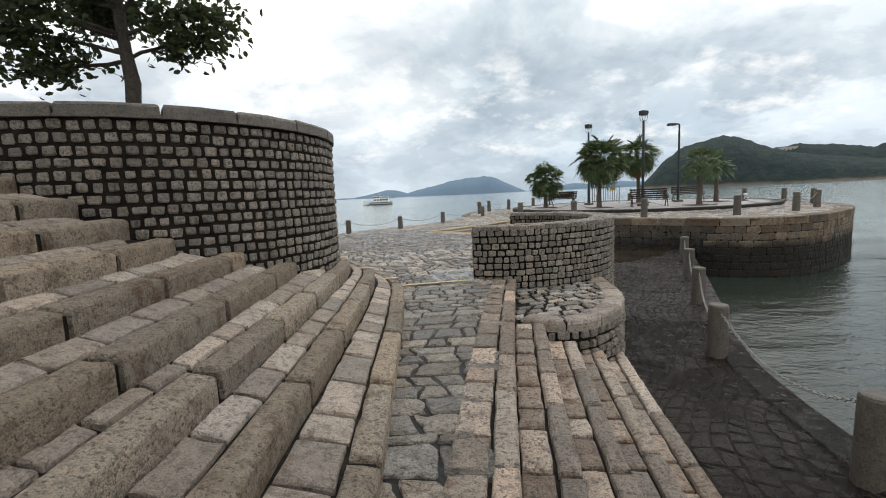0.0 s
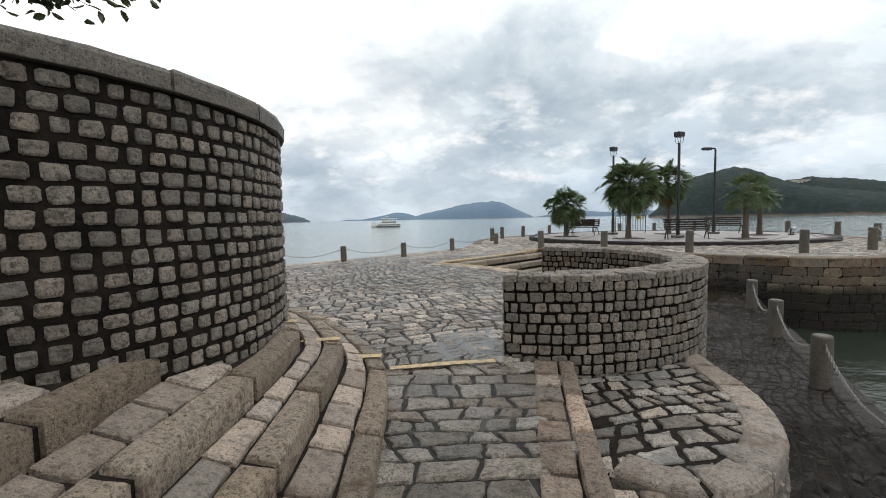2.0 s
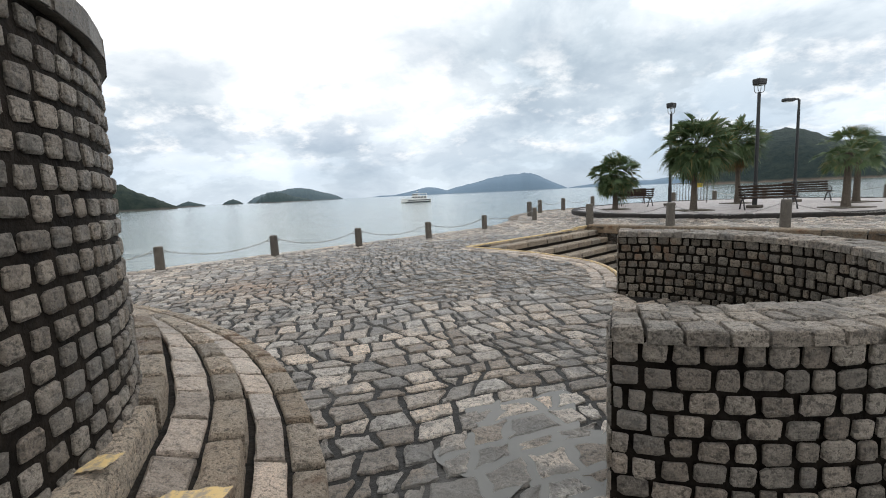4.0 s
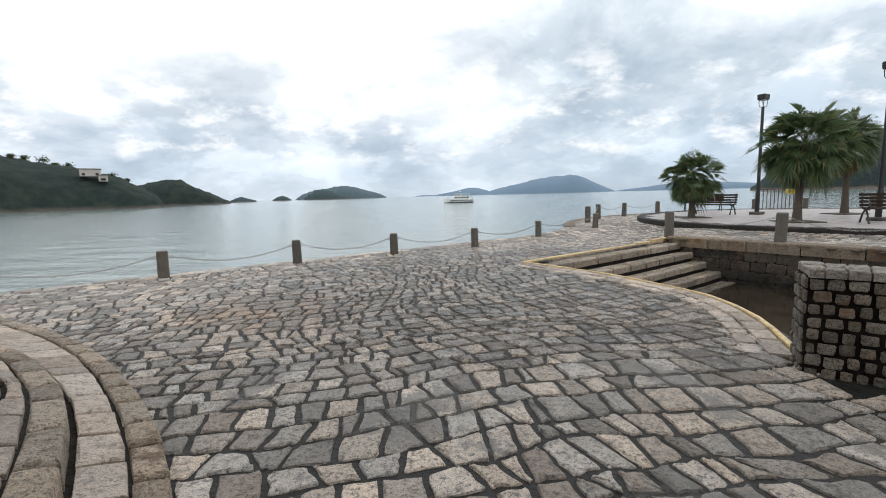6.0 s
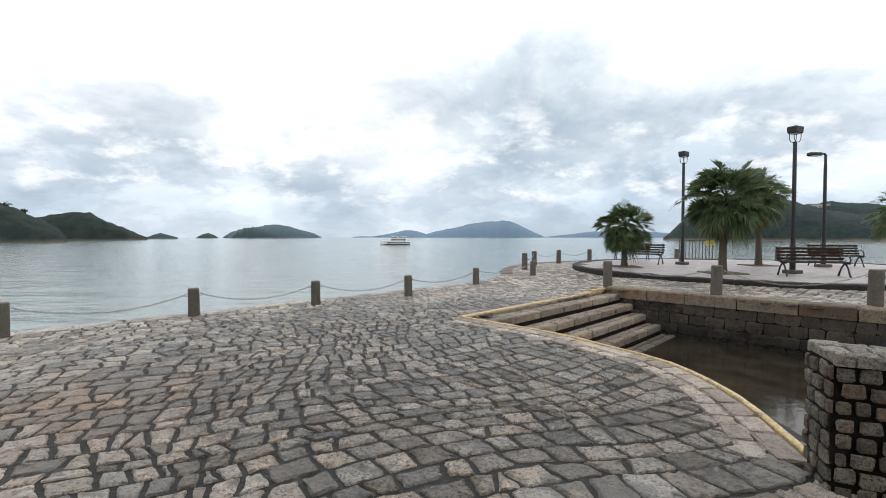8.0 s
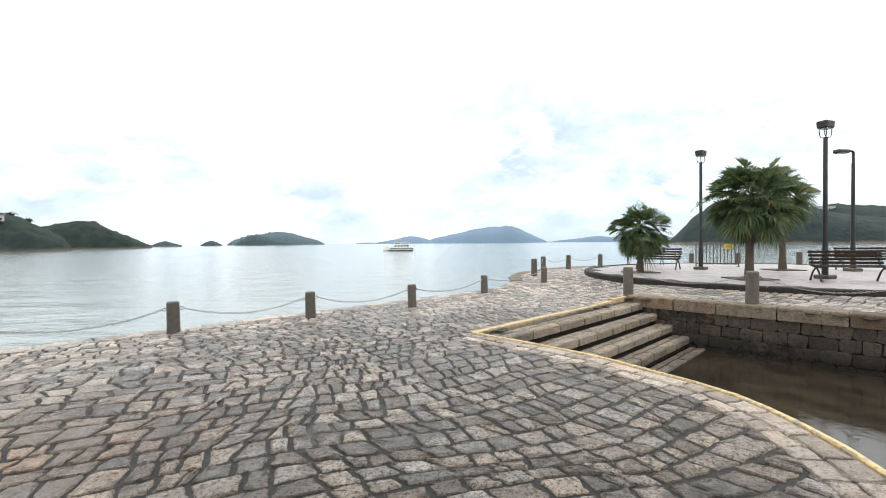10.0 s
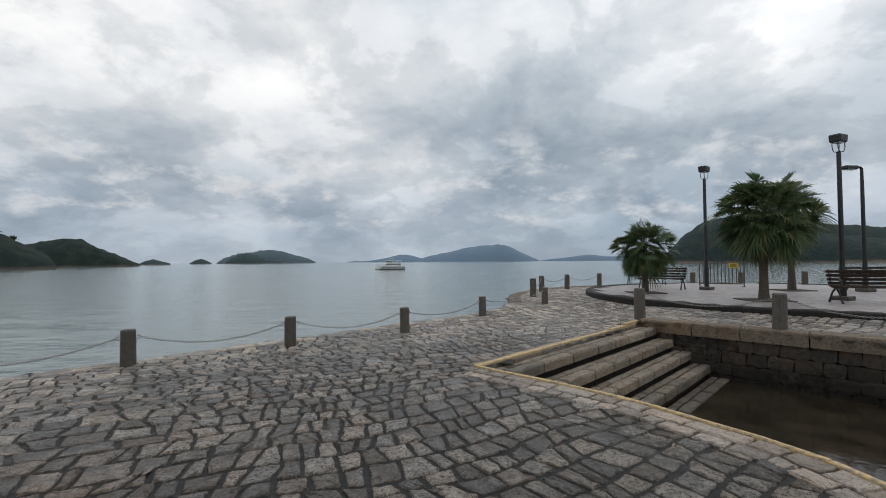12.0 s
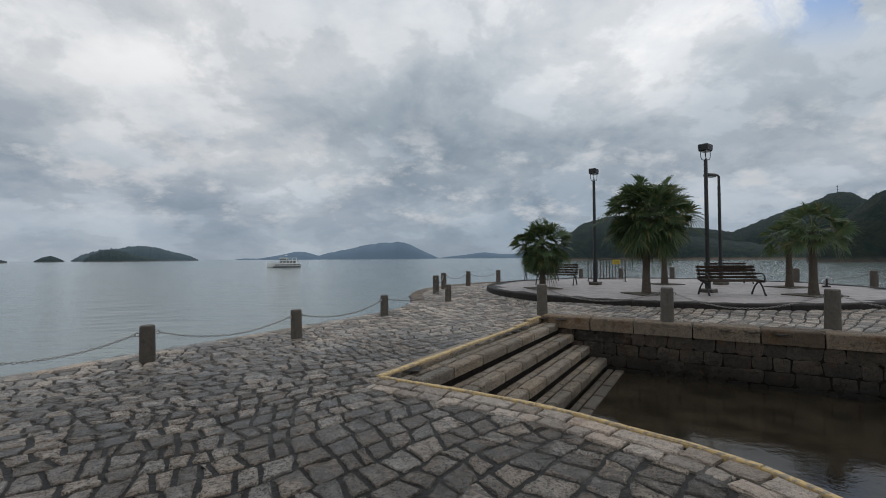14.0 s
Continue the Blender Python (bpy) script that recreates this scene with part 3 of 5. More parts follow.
# ---- wall stones ----
def rough_block(seed):
    """A rough-faced, round-shouldered stone: x along the wall, y outwards, z up, about one across."""
    r = random.Random(seed)
    h = Heap()
    n = 4
    v = []
    for j in range(n):
        for i in range(n):
            x, z = (-0.5, -0.36, 0.36, 0.5)[i], (-0.5, -0.34, 0.34, 0.5)[j]
            rim = i in (0, n - 1) or j in (0, n - 1)
            corner = i in (0, n - 1) and j in (0, n - 1)
            y = r.uniform(0.85, 1.2) if not rim else r.uniform(0.4, 0.62)
            k = 0.9 if corner else 1.0
            v.append((x * k + r.uniform(-0.05, 0.05), y - (0.12 if corner else 0), z * k + r.uniform(-0.05, 0.05)))
    f = [(j * n + i, j * n + i + 1, (j + 1) * n + i + 1, (j + 1) * n + i) for j in range(n - 1) for i in range(n - 1)]
    ring = [0, 1, 2, 3, 7, 11, 15, 14, 13, 12, 8, 4]
    base = len(v)
    v += [(v[i][0], -0.4, v[i][2]) for i in ring]
    m = len(ring)
    f += [(ring[(k + 1) % m], ring[k], base + k, base + (k + 1) % m) for k in range(m)]
    h.add(v, f)
    return h


BLOCKS = [rough_block(100 + i) for i in range(9)]
BLOCK_MESHES = {}


def block_mesh(k, mat):
    key = (k, mat.name)
    if key not in BLOCK_MESHES:
        me = BLOCKS[k].mesh("rough_block", mat)
        BLOCK_MESHES[key] = me
    return BLOCK_MESHES[key]


def face_stones(parent, spots, mat, near=None, limit=300, name="wall_stone"):
    """spots: (place, way along the wall, length, height, depth); y of a block points to the right of the way."""
    rest, made = Heap(), 0
    for p, d, w, h, depth in spots:
        k = RNG.randrange(len(BLOCKS))
        rot = Matrix(((-d.x, d.y, 0), (-d.y, -d.x, 0), (0, 0, 1))).to_4x4()
        roll = Matrix.Rotation(RNG.uniform(-0.025, 0.025), 4, "Y")
        m = Matrix.Translation(p) @ rot @ roll @ Matrix.Diagonal((w, depth, h, 1))
        if made < limit and (near is None or near(p)):
            ob = new(name, block_mesh(k, mat))
            ob.parent = parent
            ob.matrix_basis = m
            made += 1
        else:
            rest.add([tuple(m @ Vector(q)) for q in BLOCKS[k].v], BLOCKS[k].f)
    if rest.v:
        ob = add_mesh("stone_facing", rest, mat, parent)
        ob["kind"] = "stuff"


def courses(line, s0, s1, zlow, zhigh, pitch, lens, gap, depth, side=1, cull=None, loose=0.012):
    """Stone places in level courses on the right-hand face of a line (side -1: on its left-hand face)."""
    out = []
    z = zhigh - pitch / 2
    while z > zlow:
        s = s0 - RNG.uniform(0, lens[1])
        while s < s1:
            w = RNG.uniform(*lens)
            u, v = max(s, s0), min(s + w, s1)
            c = (u + v) / 2
            if v - u > lens[0] * 0.45 and not (cull and cull(line.at(c), z)):
                d = line.way(c)
                p = line.at(c)
                p.z = z + RNG.uniform(-loose, loose)
                hh = pitch - gap * RNG.uniform(0.55, 1.2)
                out.append((p, d * side, (v - u) - gap * RNG.uniform(0.6, 1.3), hh, depth * RNG.uniform(0.7, 1.25)))
            s += w
        z -= pitch
    return out


def band(line, s0, s1, w0, w1, z0, z1, step=0.12):
    """A solid along a line between two offsets and two heights."""
    n = max(1, int((s1 - s0) / step))
    h, v, f = Heap(), [], []
    for i in range(n + 1):
        s = s0 + (s1 - s0) * i / n
        a, b = line.off(s, w0), line.off(s, w1)
        v += [(a.x, a.y, z0), (b.x, b.y, z0), (b.x, b.y, z1), (a.x, a.y, z1)]
    for i in range(n):
        for k in range(4):
            f.append((i * 4 + k, i * 4 + (k + 1) % 4, (i + 1) * 4 + (k + 1) % 4, (i + 1) * 4 + k))
    f += [(3, 2, 1, 0), (n * 4, n * 4 + 1, n * 4 + 2, n * 4 + 3)]
    h.add(v, f)
    return h


# ---- the lines of the plan ----
TOWER_C, TOWER_R, TOWER_Z = Vector((-3.06, 0.55, 0)), 2.16, 2.225
TOWER = Line([TOWER_C + Vector((math.cos(radians(a)), math.sin(radians(a)), 0)) * (TOWER_R - 0.03 * min(1, max(0, (a - 25) / 25))) for a in np.arange(-170, 190.1, 1.0)])
TOWER_POLY = [(p.x, p.y) for p in TOWER.p]

LEFT = {
    1: [(0.42, -8), (0.36, -5), (0.32, -3.3), (0.22, -1.8), (0.16, -0.8), (0.06, 0.25), (-0.01, 0.85), (-0.2, 1.48), (-0.46, 2.0), (-0.8, 2.55), (-1.48, 3.38), (-2.45, 4.2), (-3.9, 5.1), (-5.5, 5.75), (-8.0, 6.4)],
    2: [(-0.02, -8), (-0.1, -5), (-0.163, -2.67), (-0.21, -1.69), (-0.26, -0.67), (-0.33, 0.13), (-0.43, 1.05), (-0.72, 1.74), (-1.05, 2.27), (-1.65, 2.98), (-2.48, 3.72), (-3.3, 4.25), (-4.6, 4.8), (-8.0, 5.6)],
    3: [(-0.38, -8), (-0.46, -5), (-0.53, -2.85), (-0.555, -1.87), (-0.6, -0.96), (-0.63, -0.12), (-0.72, 0.82), (-0.96, 1.38), (-1.23, 1.88), (-1.65, 2.4), (-2.2, 3.02), (-2.86, 3.58), (-3.75, 4.07), (-8.0, 4.9)],
    4: [(-0.7, -8), (-0.76, -5), (-0.82, -3.14), (-0.9, -2.12), (-0.965, -1.11), (-1.05, -0.14), (-1.12, 0.6), (-1.25, 1.4), (-1.6, 2.05), (-2.0, 2.45), (-2.45, 2.78), (-3.0, 3.2), (-4.2, 3.7), (-8.0, 4.2)],
    5: [(-1.0, -8), (-1.08, -5), (-1.15, -3.6), (-1.25, -2.23), (-1.37, -0.65), (-1.6, 0.6)],
    6: [(-1.3, -8), (-1.38, -5), (-1.46, -3.6), (-1.58, -2.3), (-1.7, -1.5), (-2.1, -0.3)],
    7: [(-1.6, -8), (-1.68, -5), (-1.76, -3.6), (-1.88, -2.2), (-2.1, -1.3), (-2.6, -0.5)],
    8: [(-1.9, -8), (-1.98, -5), (-2.06, -3.6), (-2.2, -2.2), (-2.45, -1.3), (-3.0, -0.5)],
    9: [(-2.2, -8), (-2.28, -5), (-2.36, -3.6), (-2.55, -2.3), (-2.9, -1.3), (-3.4, -0.8)],
    10: [(-2.5, -8), (-2.58, -5), (-2.68, -3.6), (-2.9, -2.3), (-3.3, -1.3), (-3.8, -0.8)],
    11: [(-2.8, -8), (-2.88, -5), (-3.0, -3.6), (-3.2, -2.3), (-3.7, -1.3), (-4.2, -0.8)],
}
LEFT = {k: smooth_curve([(x - 0.045, y + 0.05) for x, y in p]) for k, p in LEFT.items()}
RISER_0, RISER = 0.14, 0.188


def left_z(k, x, y):
    full = RISER_0 + RISER * (k - 1)
    return full * (1 - 0.35 * ssf(3.0, 6.0, y)) + gz(x, y) * ssf(3.0, 6.0, y)


def right_x(y):
    return 1.35 + 0.15 * y + 0.0049 * y * y


def right_line(off, y0=-8.0, y1=1.6):
    return smooth_curve([(right_x(y0 + (y1 - y0) * i / 12) + off, y0 + (y1 - y0) * i / 12) for i in range(13)])


PAR_C, PAR_R, PAR_T, PAR_H = Vector((1.555, 3.9, 0)), 2.23, 0.36, 0.83
PARAPET = Line([PAR_C + Vector((math.cos(radians(a)), math.sin(radians(a)), 0)) * PAR_R for a in np.arange(-105.5, 73.6, 1.0)])
PAR_IN = Line([PAR_C + Vector((math.cos(radians(a)), math.sin(radians(a)), 0)) * (PAR_R - PAR_T) for a in np.arange(-105.5, 73.6, 1.0)])
YELLOW = smooth_curve([(2.28, 6.0), (2.46, 7.0), (2.47, 7.7), (2.36, 8.3), (2.2, 8.65), (1.95, 9.0), (1.68, 9.42), (1.32, 9.86), (0.75, 10.42), (0.28, 10.82), (-0.14, 11.2)])
STAIR_TOP = Line([Vector((-0.14, 11.2, 0)), Vector((3.8, 15.58, 0))])
PIER = smooth_curve([(3.8, 15.58), (5.1, 14.36), (6.4, 13.2), (7.7, 12.05), (9.0, 10.9), (10.1, 10.05), (11.2, 9.72), (12.4, 9.85), (13.8, 10.5), (15.8, 12.0), (17.6, 13.9), (19.0, 16.3), (19.6, 19.0), (19.4, 22.5), (18.2, 25.8), (16.2, 28.4), (13.2, 30.2), (10.0, 30.8), (7.0, 30.4), (4.4, 28.6), (2.5, 26.0), (1.55, 23.2), (1.35, 20.9)], 0.1)
QUAY = Line([Vector((1.35, 20.9, 0)), Vector((0.9, 19.5, 0)), Vector((-7.75, 9.85, 0)), Vector((-12.2, 4.9, 0)), Vector((-18.0, -2.0, 0)), Vector((-24.0, -14.0, 0))])
PLAZA_POLY = ([(p.x, p.y) for p in YELLOW.p] + [(3.8, 15.58)] + [(p.x, p.y) for p in PIER.p[1:]] + [(p.x, p.y) for p in QUAY.p[1:]]
              + [(-24, -20), (0.86, -20), (0.91, -8), (0.95, -3.4), (1.09, -1.72), (1.34, 0.0), (1.58, 1.5)]
              + [(PAR_C.x + 2.0 * math.cos(radians(a)), PAR_C.y + 2.0 * math.sin(radians(a))) for a in range(-90, 70, 6)])

# ---- sea, low quay, plaza ----
h = Heap()
h.add([(-4900, -4900, SEA), (4900, -4900, SEA), (4900, 4900, SEA), (-4900, 4900, SEA)], [(0, 1, 2, 3)])
tagged(add_mesh("water", h, M_SEA), "calm grey-green sea under an overcast sky", "sea", kind="structure")


def grid_sheet(poly, zf, x0, x1, y0, y1, cell=0.3):
    h, idx = Heap(), {}

    def vid(i, j):
        if (i, j) not in idx:
            idx[i, j] = len(h.v)
            x, y = x0 + i * cell, y0 + j * cell
            h.v.append((x, y, zf(x, y)))
        return idx[i, j]
    for i in range(int((x1 - x0) / cell)):
        for j in range(int((y1 - y0) / cell)):
            x, y = x0 + (i + 0.5) * cell, y0 + (j + 0.5) * cell
            if inside(poly, x, y) and not (y < 1.75 and x + cell * 0.5 > right_x(y) - 0.08):
                h.f.append((vid(i, j), vid(i + 1, j), vid(i + 1, j + 1), vid(i, j + 1)))
    return h


plaza = tagged(add_mesh("pavement", grid_sheet(PLAZA_POLY, lambda x, y: gz(x, y) - 0.010, -14, 20, -8, 31.2), M_JOINT), "wet stone-paved waterfront plaza with dark joints", "pavement", kind="structure")

LOW_POLY = [(1.2, -14), (3.4, -14), (3.75, -4.0), (4.05, -1.9), (4.5, 0.55), (5.6, 3.0), (6.85, 5.7), (8.1, 8.5), (9.3, 10.9), (6.4, 13.4), (3.9, 15.7), (-0.2, 11.3), (1.9, 8.8), (2.2, 6.2), (1.2, 0.0)]
low = tagged(add_mesh("ground", prism(LOW_POLY, -3.5, LOW - 0.008), M_LOWJOINT), "dark wet lower landing paved in worn flagstones", "quay", kind="structure")


def seawall(line, s0, s1, name, label, z_top=-0.05):
    ob = add_mesh(name, band(line, s0, s1, 0.0, 0.5, -3.5, z_top, 0.3), M_WALLJOINT)
    return tagged(ob, label, "wall", kind="structure")


pier_wall = seawall(PIER, 0, PIER.length, "wall_pier", "weathered granite harbour wall, black with damp below", 0.0)
quay_wall = seawall(QUAY, 0, QUAY.length, "wall_quay", "granite sea wall at the edge of the plaza", -0.16)
stair_wall = tagged(add_mesh("wall_landing", band(YELLOW, 0, YELLOW.length, 0.04, 0.5, -3.0, -0.05), M_WALLJOINT), "curved retaining wall below the plaza edge", "wall", kind="structure")

# ---- tall round wall ----
S_A, S_B = TOWER_R * radians(35), TOWER_R * radians(275)
tower = tagged(add_mesh("wall_round", prism(TOWER_POLY[:-1], -0.4, 1.9), M_WALLJOINT), "tall curved wall of small rough granite blocks in black mortar", "wall", kind="structure")
soil = tagged(add_mesh("raised_bed", prism([(TOWER_C.x + (x - TOWER_C.x) * 0.93, TOWER_C.y + (y - TOWER_C.y) * 0.93) for x, y in TOWER_POLY[:-1]], 1.8, 2.0), M_SOIL), "raised planting bed of bare earth behind the wall", "planting bed", kind="structure")
cope_items = []
for poly, s in row_along(TOWER, 0.0, TOWER.length - 0.3, -0.05, 0.36, (0.55, 0.85), 0.02):
    cope_items.append((poly[::1], TOWER_Z + RNG.uniform(-0.008, 0.008), TOWER_Z - 0.125))
place_setts(tower, "coping_stone", cope_items, M_COPE, bevel=0.028, rough=0.008)
add_mesh("coping_bed", band(TOWER, 0.0, TOWER.length, -0.042, 0.34, TOWER_Z - 0.128, TOWER_Z - 0.1), M_COPE, tower)
add_mesh("wall_head", band(TOWER, 0.0, TOWER.length, 0.0, 0.34, 1.85, TOWER_Z - 0.13), M_WALLJOINT, tower)


def tower_hidden(p, z):
    return z < left_floor(p.x, p.y) - 0.12


def left_floor(x, y):
    """The tread height of the flight at a place."""
    best = 0.0
    for k, line in LEFT.items():
        q = LEFT_X[k]
        if y < q[0][-1]:
            if x < float(np.interp(y, q[0], q[1])):
                best = max(best, RISER_0 + RISER * (k - 1))
    return best


LEFT_X = {}
for k, line in LEFT.items():
    ys, xs = [], []
    for p in line.p:
        if not ys or p.y > ys[-1]:
            ys.append(p.y)
            xs.append(p.x)
    LEFT_X[k] = (ys, xs)

t_spots = courses(TOWER, S_A, S_B, 0.0, TOWER_Z - 0.135, 0.102, (0.104, 0.138), 0.034, 0.016, 1, tower_hidden, 0.006)
t_spots.sort(key=lambda q: (q[0] - Vector((-1.1, 0.4, 1.3))).length)
face_stones(tower, t_spots, M_WALL)

# ---- low horseshoe parapet ----
parapet = tagged(add_mesh("wall_parapet", band(PARAPET, 0, PARAPET.length, 0.03, PAR_T - 0.03, -2.6, PAR_H - 0.06), M_WALLJOINT), "low horseshoe parapet of small granite setts in dark mortar", "wall", kind="structure")
top_items = []
for w0, w1 in ((-0.02, 0.115), (0.118, 0.25), (0.253, PAR_T + 0.02)):
    for poly, s in row_along(PARAPET, 0.0, PARAPET.length, w0, w1, (0.10, 0.17), 0.012):
        top_items.append((poly, PAR_H + RNG.uniform(-0.008, 0.006), PAR_H - 0.07))
place_setts(parapet, "coping_sett", top_items, M_WALL, bevel=0.014, rough=0.006)
p_spots = courses(PARAPET, 0.0, PARAPET.length, -1.06, PAR_H - 0.065, 0.1025, (0.085, 0.16), 0.024, 0.014, 1, None, 0.007)
p_in = courses(PAR_IN, 0.0, PAR_IN.length, -0.02, PAR_H - 0.065, 0.1, (0.085, 0.14), 0.026, 0.012, -1, None, 0.01)
N_IN = len(p_in)
for ang in (-105.5, 73.6):
    e = Vector((math.cos(radians(ang)), math.sin(radians(ang)), 0))
    a, b = PAR_C + e * PAR_R, PAR_C + e * (PAR_R - PAR_T)
    end = Line([b, a]) if ang < 0 else Line([a, b])
    p_in += courses(end, 0.0, end.length, -0.02, PAR_H - 0.065, 0.1025, (0.10, 0.15), 0.024, 0.016, 1, None, 0.004)
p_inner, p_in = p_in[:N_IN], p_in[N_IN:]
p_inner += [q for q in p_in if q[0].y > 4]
p_in = [q for q in p_in if q[0].y <= 4]
p_spots = p_spots + p_in
p_spots.sort(key=lambda q: (q[0] - Vector((1.2, 1.9, 0.5))).length)
face_stones(parapet, p_spots, M_WALL)
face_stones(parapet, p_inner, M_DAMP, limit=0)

# ---- flight of long granite steps ----
flight = tagged(new("stone_steps"), "broad flight of long granite block steps rising to the round wall", "steps", kind="structure")
nosing, pavers = [], []
TREAD_RISE = 0.058


def tread_depth(line, nxt, s):
    """How far the tread runs back from its nosing to the next riser."""
    if nxt is None:
        return 0.36
    q = line.at(s)
    return min(0.6, float(np.min(np.hypot(nxt.xyz[:, 0] - q.x, nxt.xyz[:, 1] - q.y))))


def wall_cut(line, s, deep):
    """A tread's depth, stopped short of the round wall."""
    while deep > 0 and inside(TOWER_POLY, *line.off(s, deep + 0.02).xy):
        deep -= 0.02
    return deep


for k, line in LEFT.items():
    end = line.length
    w = 0.155
    nxt = LEFT.get(k + 1)
    s = 0.0
    while s < end - 0.05:
        p = line.at(s)
        bend = ssf(0.6, 1.6, p.y)
        e = min(end, s + RNG.uniform(0.8, 1.15) * (1 - 0.55 * bend))
        for poly, m in row_along(line, s, e, 0.0, w, (9, 10), 0.06):
            p, d = line.at(m), line.way(m)
            if all(inside(TOWER_POLY, *poly[i]) for i in (0, 2, 4, 6)):
                continue
            z = left_z(k, p.x, p.y)
            nosing.append((ragged(poly, 0.16, 0.004), z - 0.004, z - 0.22, (-d.y * 0.16, d.x * 0.16)))
        s = e
    s = RNG.uniform(0, 0.3)
    while s < end - 0.1:
        e = min(end, s + RNG.uniform(0.24, 0.46))
        m = (s + e) / 2
        g = 0.017
        deep = [wall_cut(line, u, tread_depth(line, nxt, u) - 0.036) for u in (s + g, m, e - g)]
        if min(deep) > w + 0.05:
            f0, b0 = w + 0.022, w + 0.022
            pts = [line.off(s + g, f0), line.off(m, f0), line.off(e - g, f0), line.off(e - g, (f0 + deep[2]) / 2), line.off(e - g, deep[2]), line.off(m, deep[1]), line.off(s + g, deep[0]), line.off(s + g, (b0 + deep[0]) / 2)]
            p, d = line.off(m, min(0.28, deep[1])), line.way(m)
            if not inside(TOWER_POLY, p.x, p.y):
                z = left_z(k, p.x, p.y)
                lean = TREAD_RISE / max(0.2, deep[1] - w)
                pavers.append((ragged([(q.x, q.y) for q in pts], 0.13, 0.006), z + TREAD_RISE * 0.5 - 0.004, z - 0.2, (-d.y * lean, d.x * lean)))
        s = e
    body = Heap()
    n = int(end / 0.15)
    v = []
    for i in range(n + 1):
        s = end * i / n
        a = line.off(s, 0.026)
        depth = tread_depth(line, nxt, s)
        b = line.off(s, depth + 0.04)
        z = left_z(k, a.x, a.y)
        v += [(a.x, a.y, z - 0.055), (b.x, b.y, z + TREAD_RISE - 0.045), (b.x, b.y, -0.5), (a.x, a.y, -0.5)]
    body.add(v, [(i * 4 + q, i * 4 + (q + 1) % 4, i * 4 + 4 + (q + 1) % 4, i * 4 + 4 + q) for i in range(n) for q in range(4)] + [(3, 2, 1, 0), (n * 4, n * 4 + 1, n * 4 + 2, n * 4 + 3)])
    add_mesh("step_bed", body, M_STEPJOINT_SHADE, flight)
place_setts(flight, "step_block", nosing, M_STEP, bevel=0.024, rough=0.006)
place_setts(flight, "tread_paver", pavers, M_TREAD, bevel=0.014, rough=0.006, tilt=0.02)

# ---- flight down to the low quay ----
LAND = smooth_curve([(1.45, 0.1), (1.75, -0.12), (2.15, -0.1), (2.55, 0.22), (2.84, 0.62), (3.04, 1.2), (3.1, 1.8), (3.15, 2.4)])
LAND_Z = -0.165
land_poly = [(p.x, p.y) for p in LAND.p] + [(2.6, 2.6), (1.55, 1.75), (1.44, 0.9), (1.33, 0.1), (1.3, -0.15)]
down = tagged(new("quay_steps"), "worn granite steps going down to the wet landing", "steps", kind="structure")
nosing, pavers = [], []
RISE, RUN = 0.195, 0.345
for k in range(0, 5):
    line = right_line(RUN * k)
    z = 0.02 - RISE * k
    end = line.length
    while k and end > 5 and inside(land_poly, *line.off(end, 0.02).xy):
        end -= 0.04
    if k:
        end = min(end, line.length - 0.9)
    for poly, s in row_along(line, 0.0, end, 0.0, 0.135, (0.5, 0.95), 0.03):
        nosing.append((ragged(poly, 0.15, 0.005), z, z - 0.3))
    for poly, s in row_along(line, 0.0, end, 0.155, 0.33 if k else 0.36, (0.26, 0.46), 0.04):
        pavers.append((ragged(poly, 0.12, 0.007), z - 0.006, z - 0.15))
    add_mesh("step_bed", band(line, 0.0, end, 0.03, 0.45, -3.0, z - 0.05, 0.3), M_STEPJOINT_SHADE, down)
place_setts(down, "step_block", nosing, M_QUAYSTEP, bevel=0.026, rough=0.006)
place_setts(down, "tread_paver", pavers, M_QUAYSTEP, bevel=0.016, rough=0.006, tilt=0.02)

# ---- rounded landing beside the parapet ----
landing = tagged(add_mesh("wall_step", prism(land_poly, -2.6, LAND_Z - 0.012), M_WALLJOINT), "rounded stone landing with a thick worn rim", "landing", kind="structure")
rim = [(poly, LAND_Z + 0.02, LAND_Z - 0.12) for poly, s in row_along(LAND, 0.0, LAND.length, -0.03, 0.24, (0.42, 0.6), 0.018)]
place_setts(landing, "rim_stone", rim, M_TREAD, bevel=0.045, rough=0.008)
face_stones(landing, courses(LAND, 0.0, LAND.length, -1.06, LAND_Z - 0.11, 0.12, (0.1, 0.17), 0.03, 0.035, 1), M_WALL)


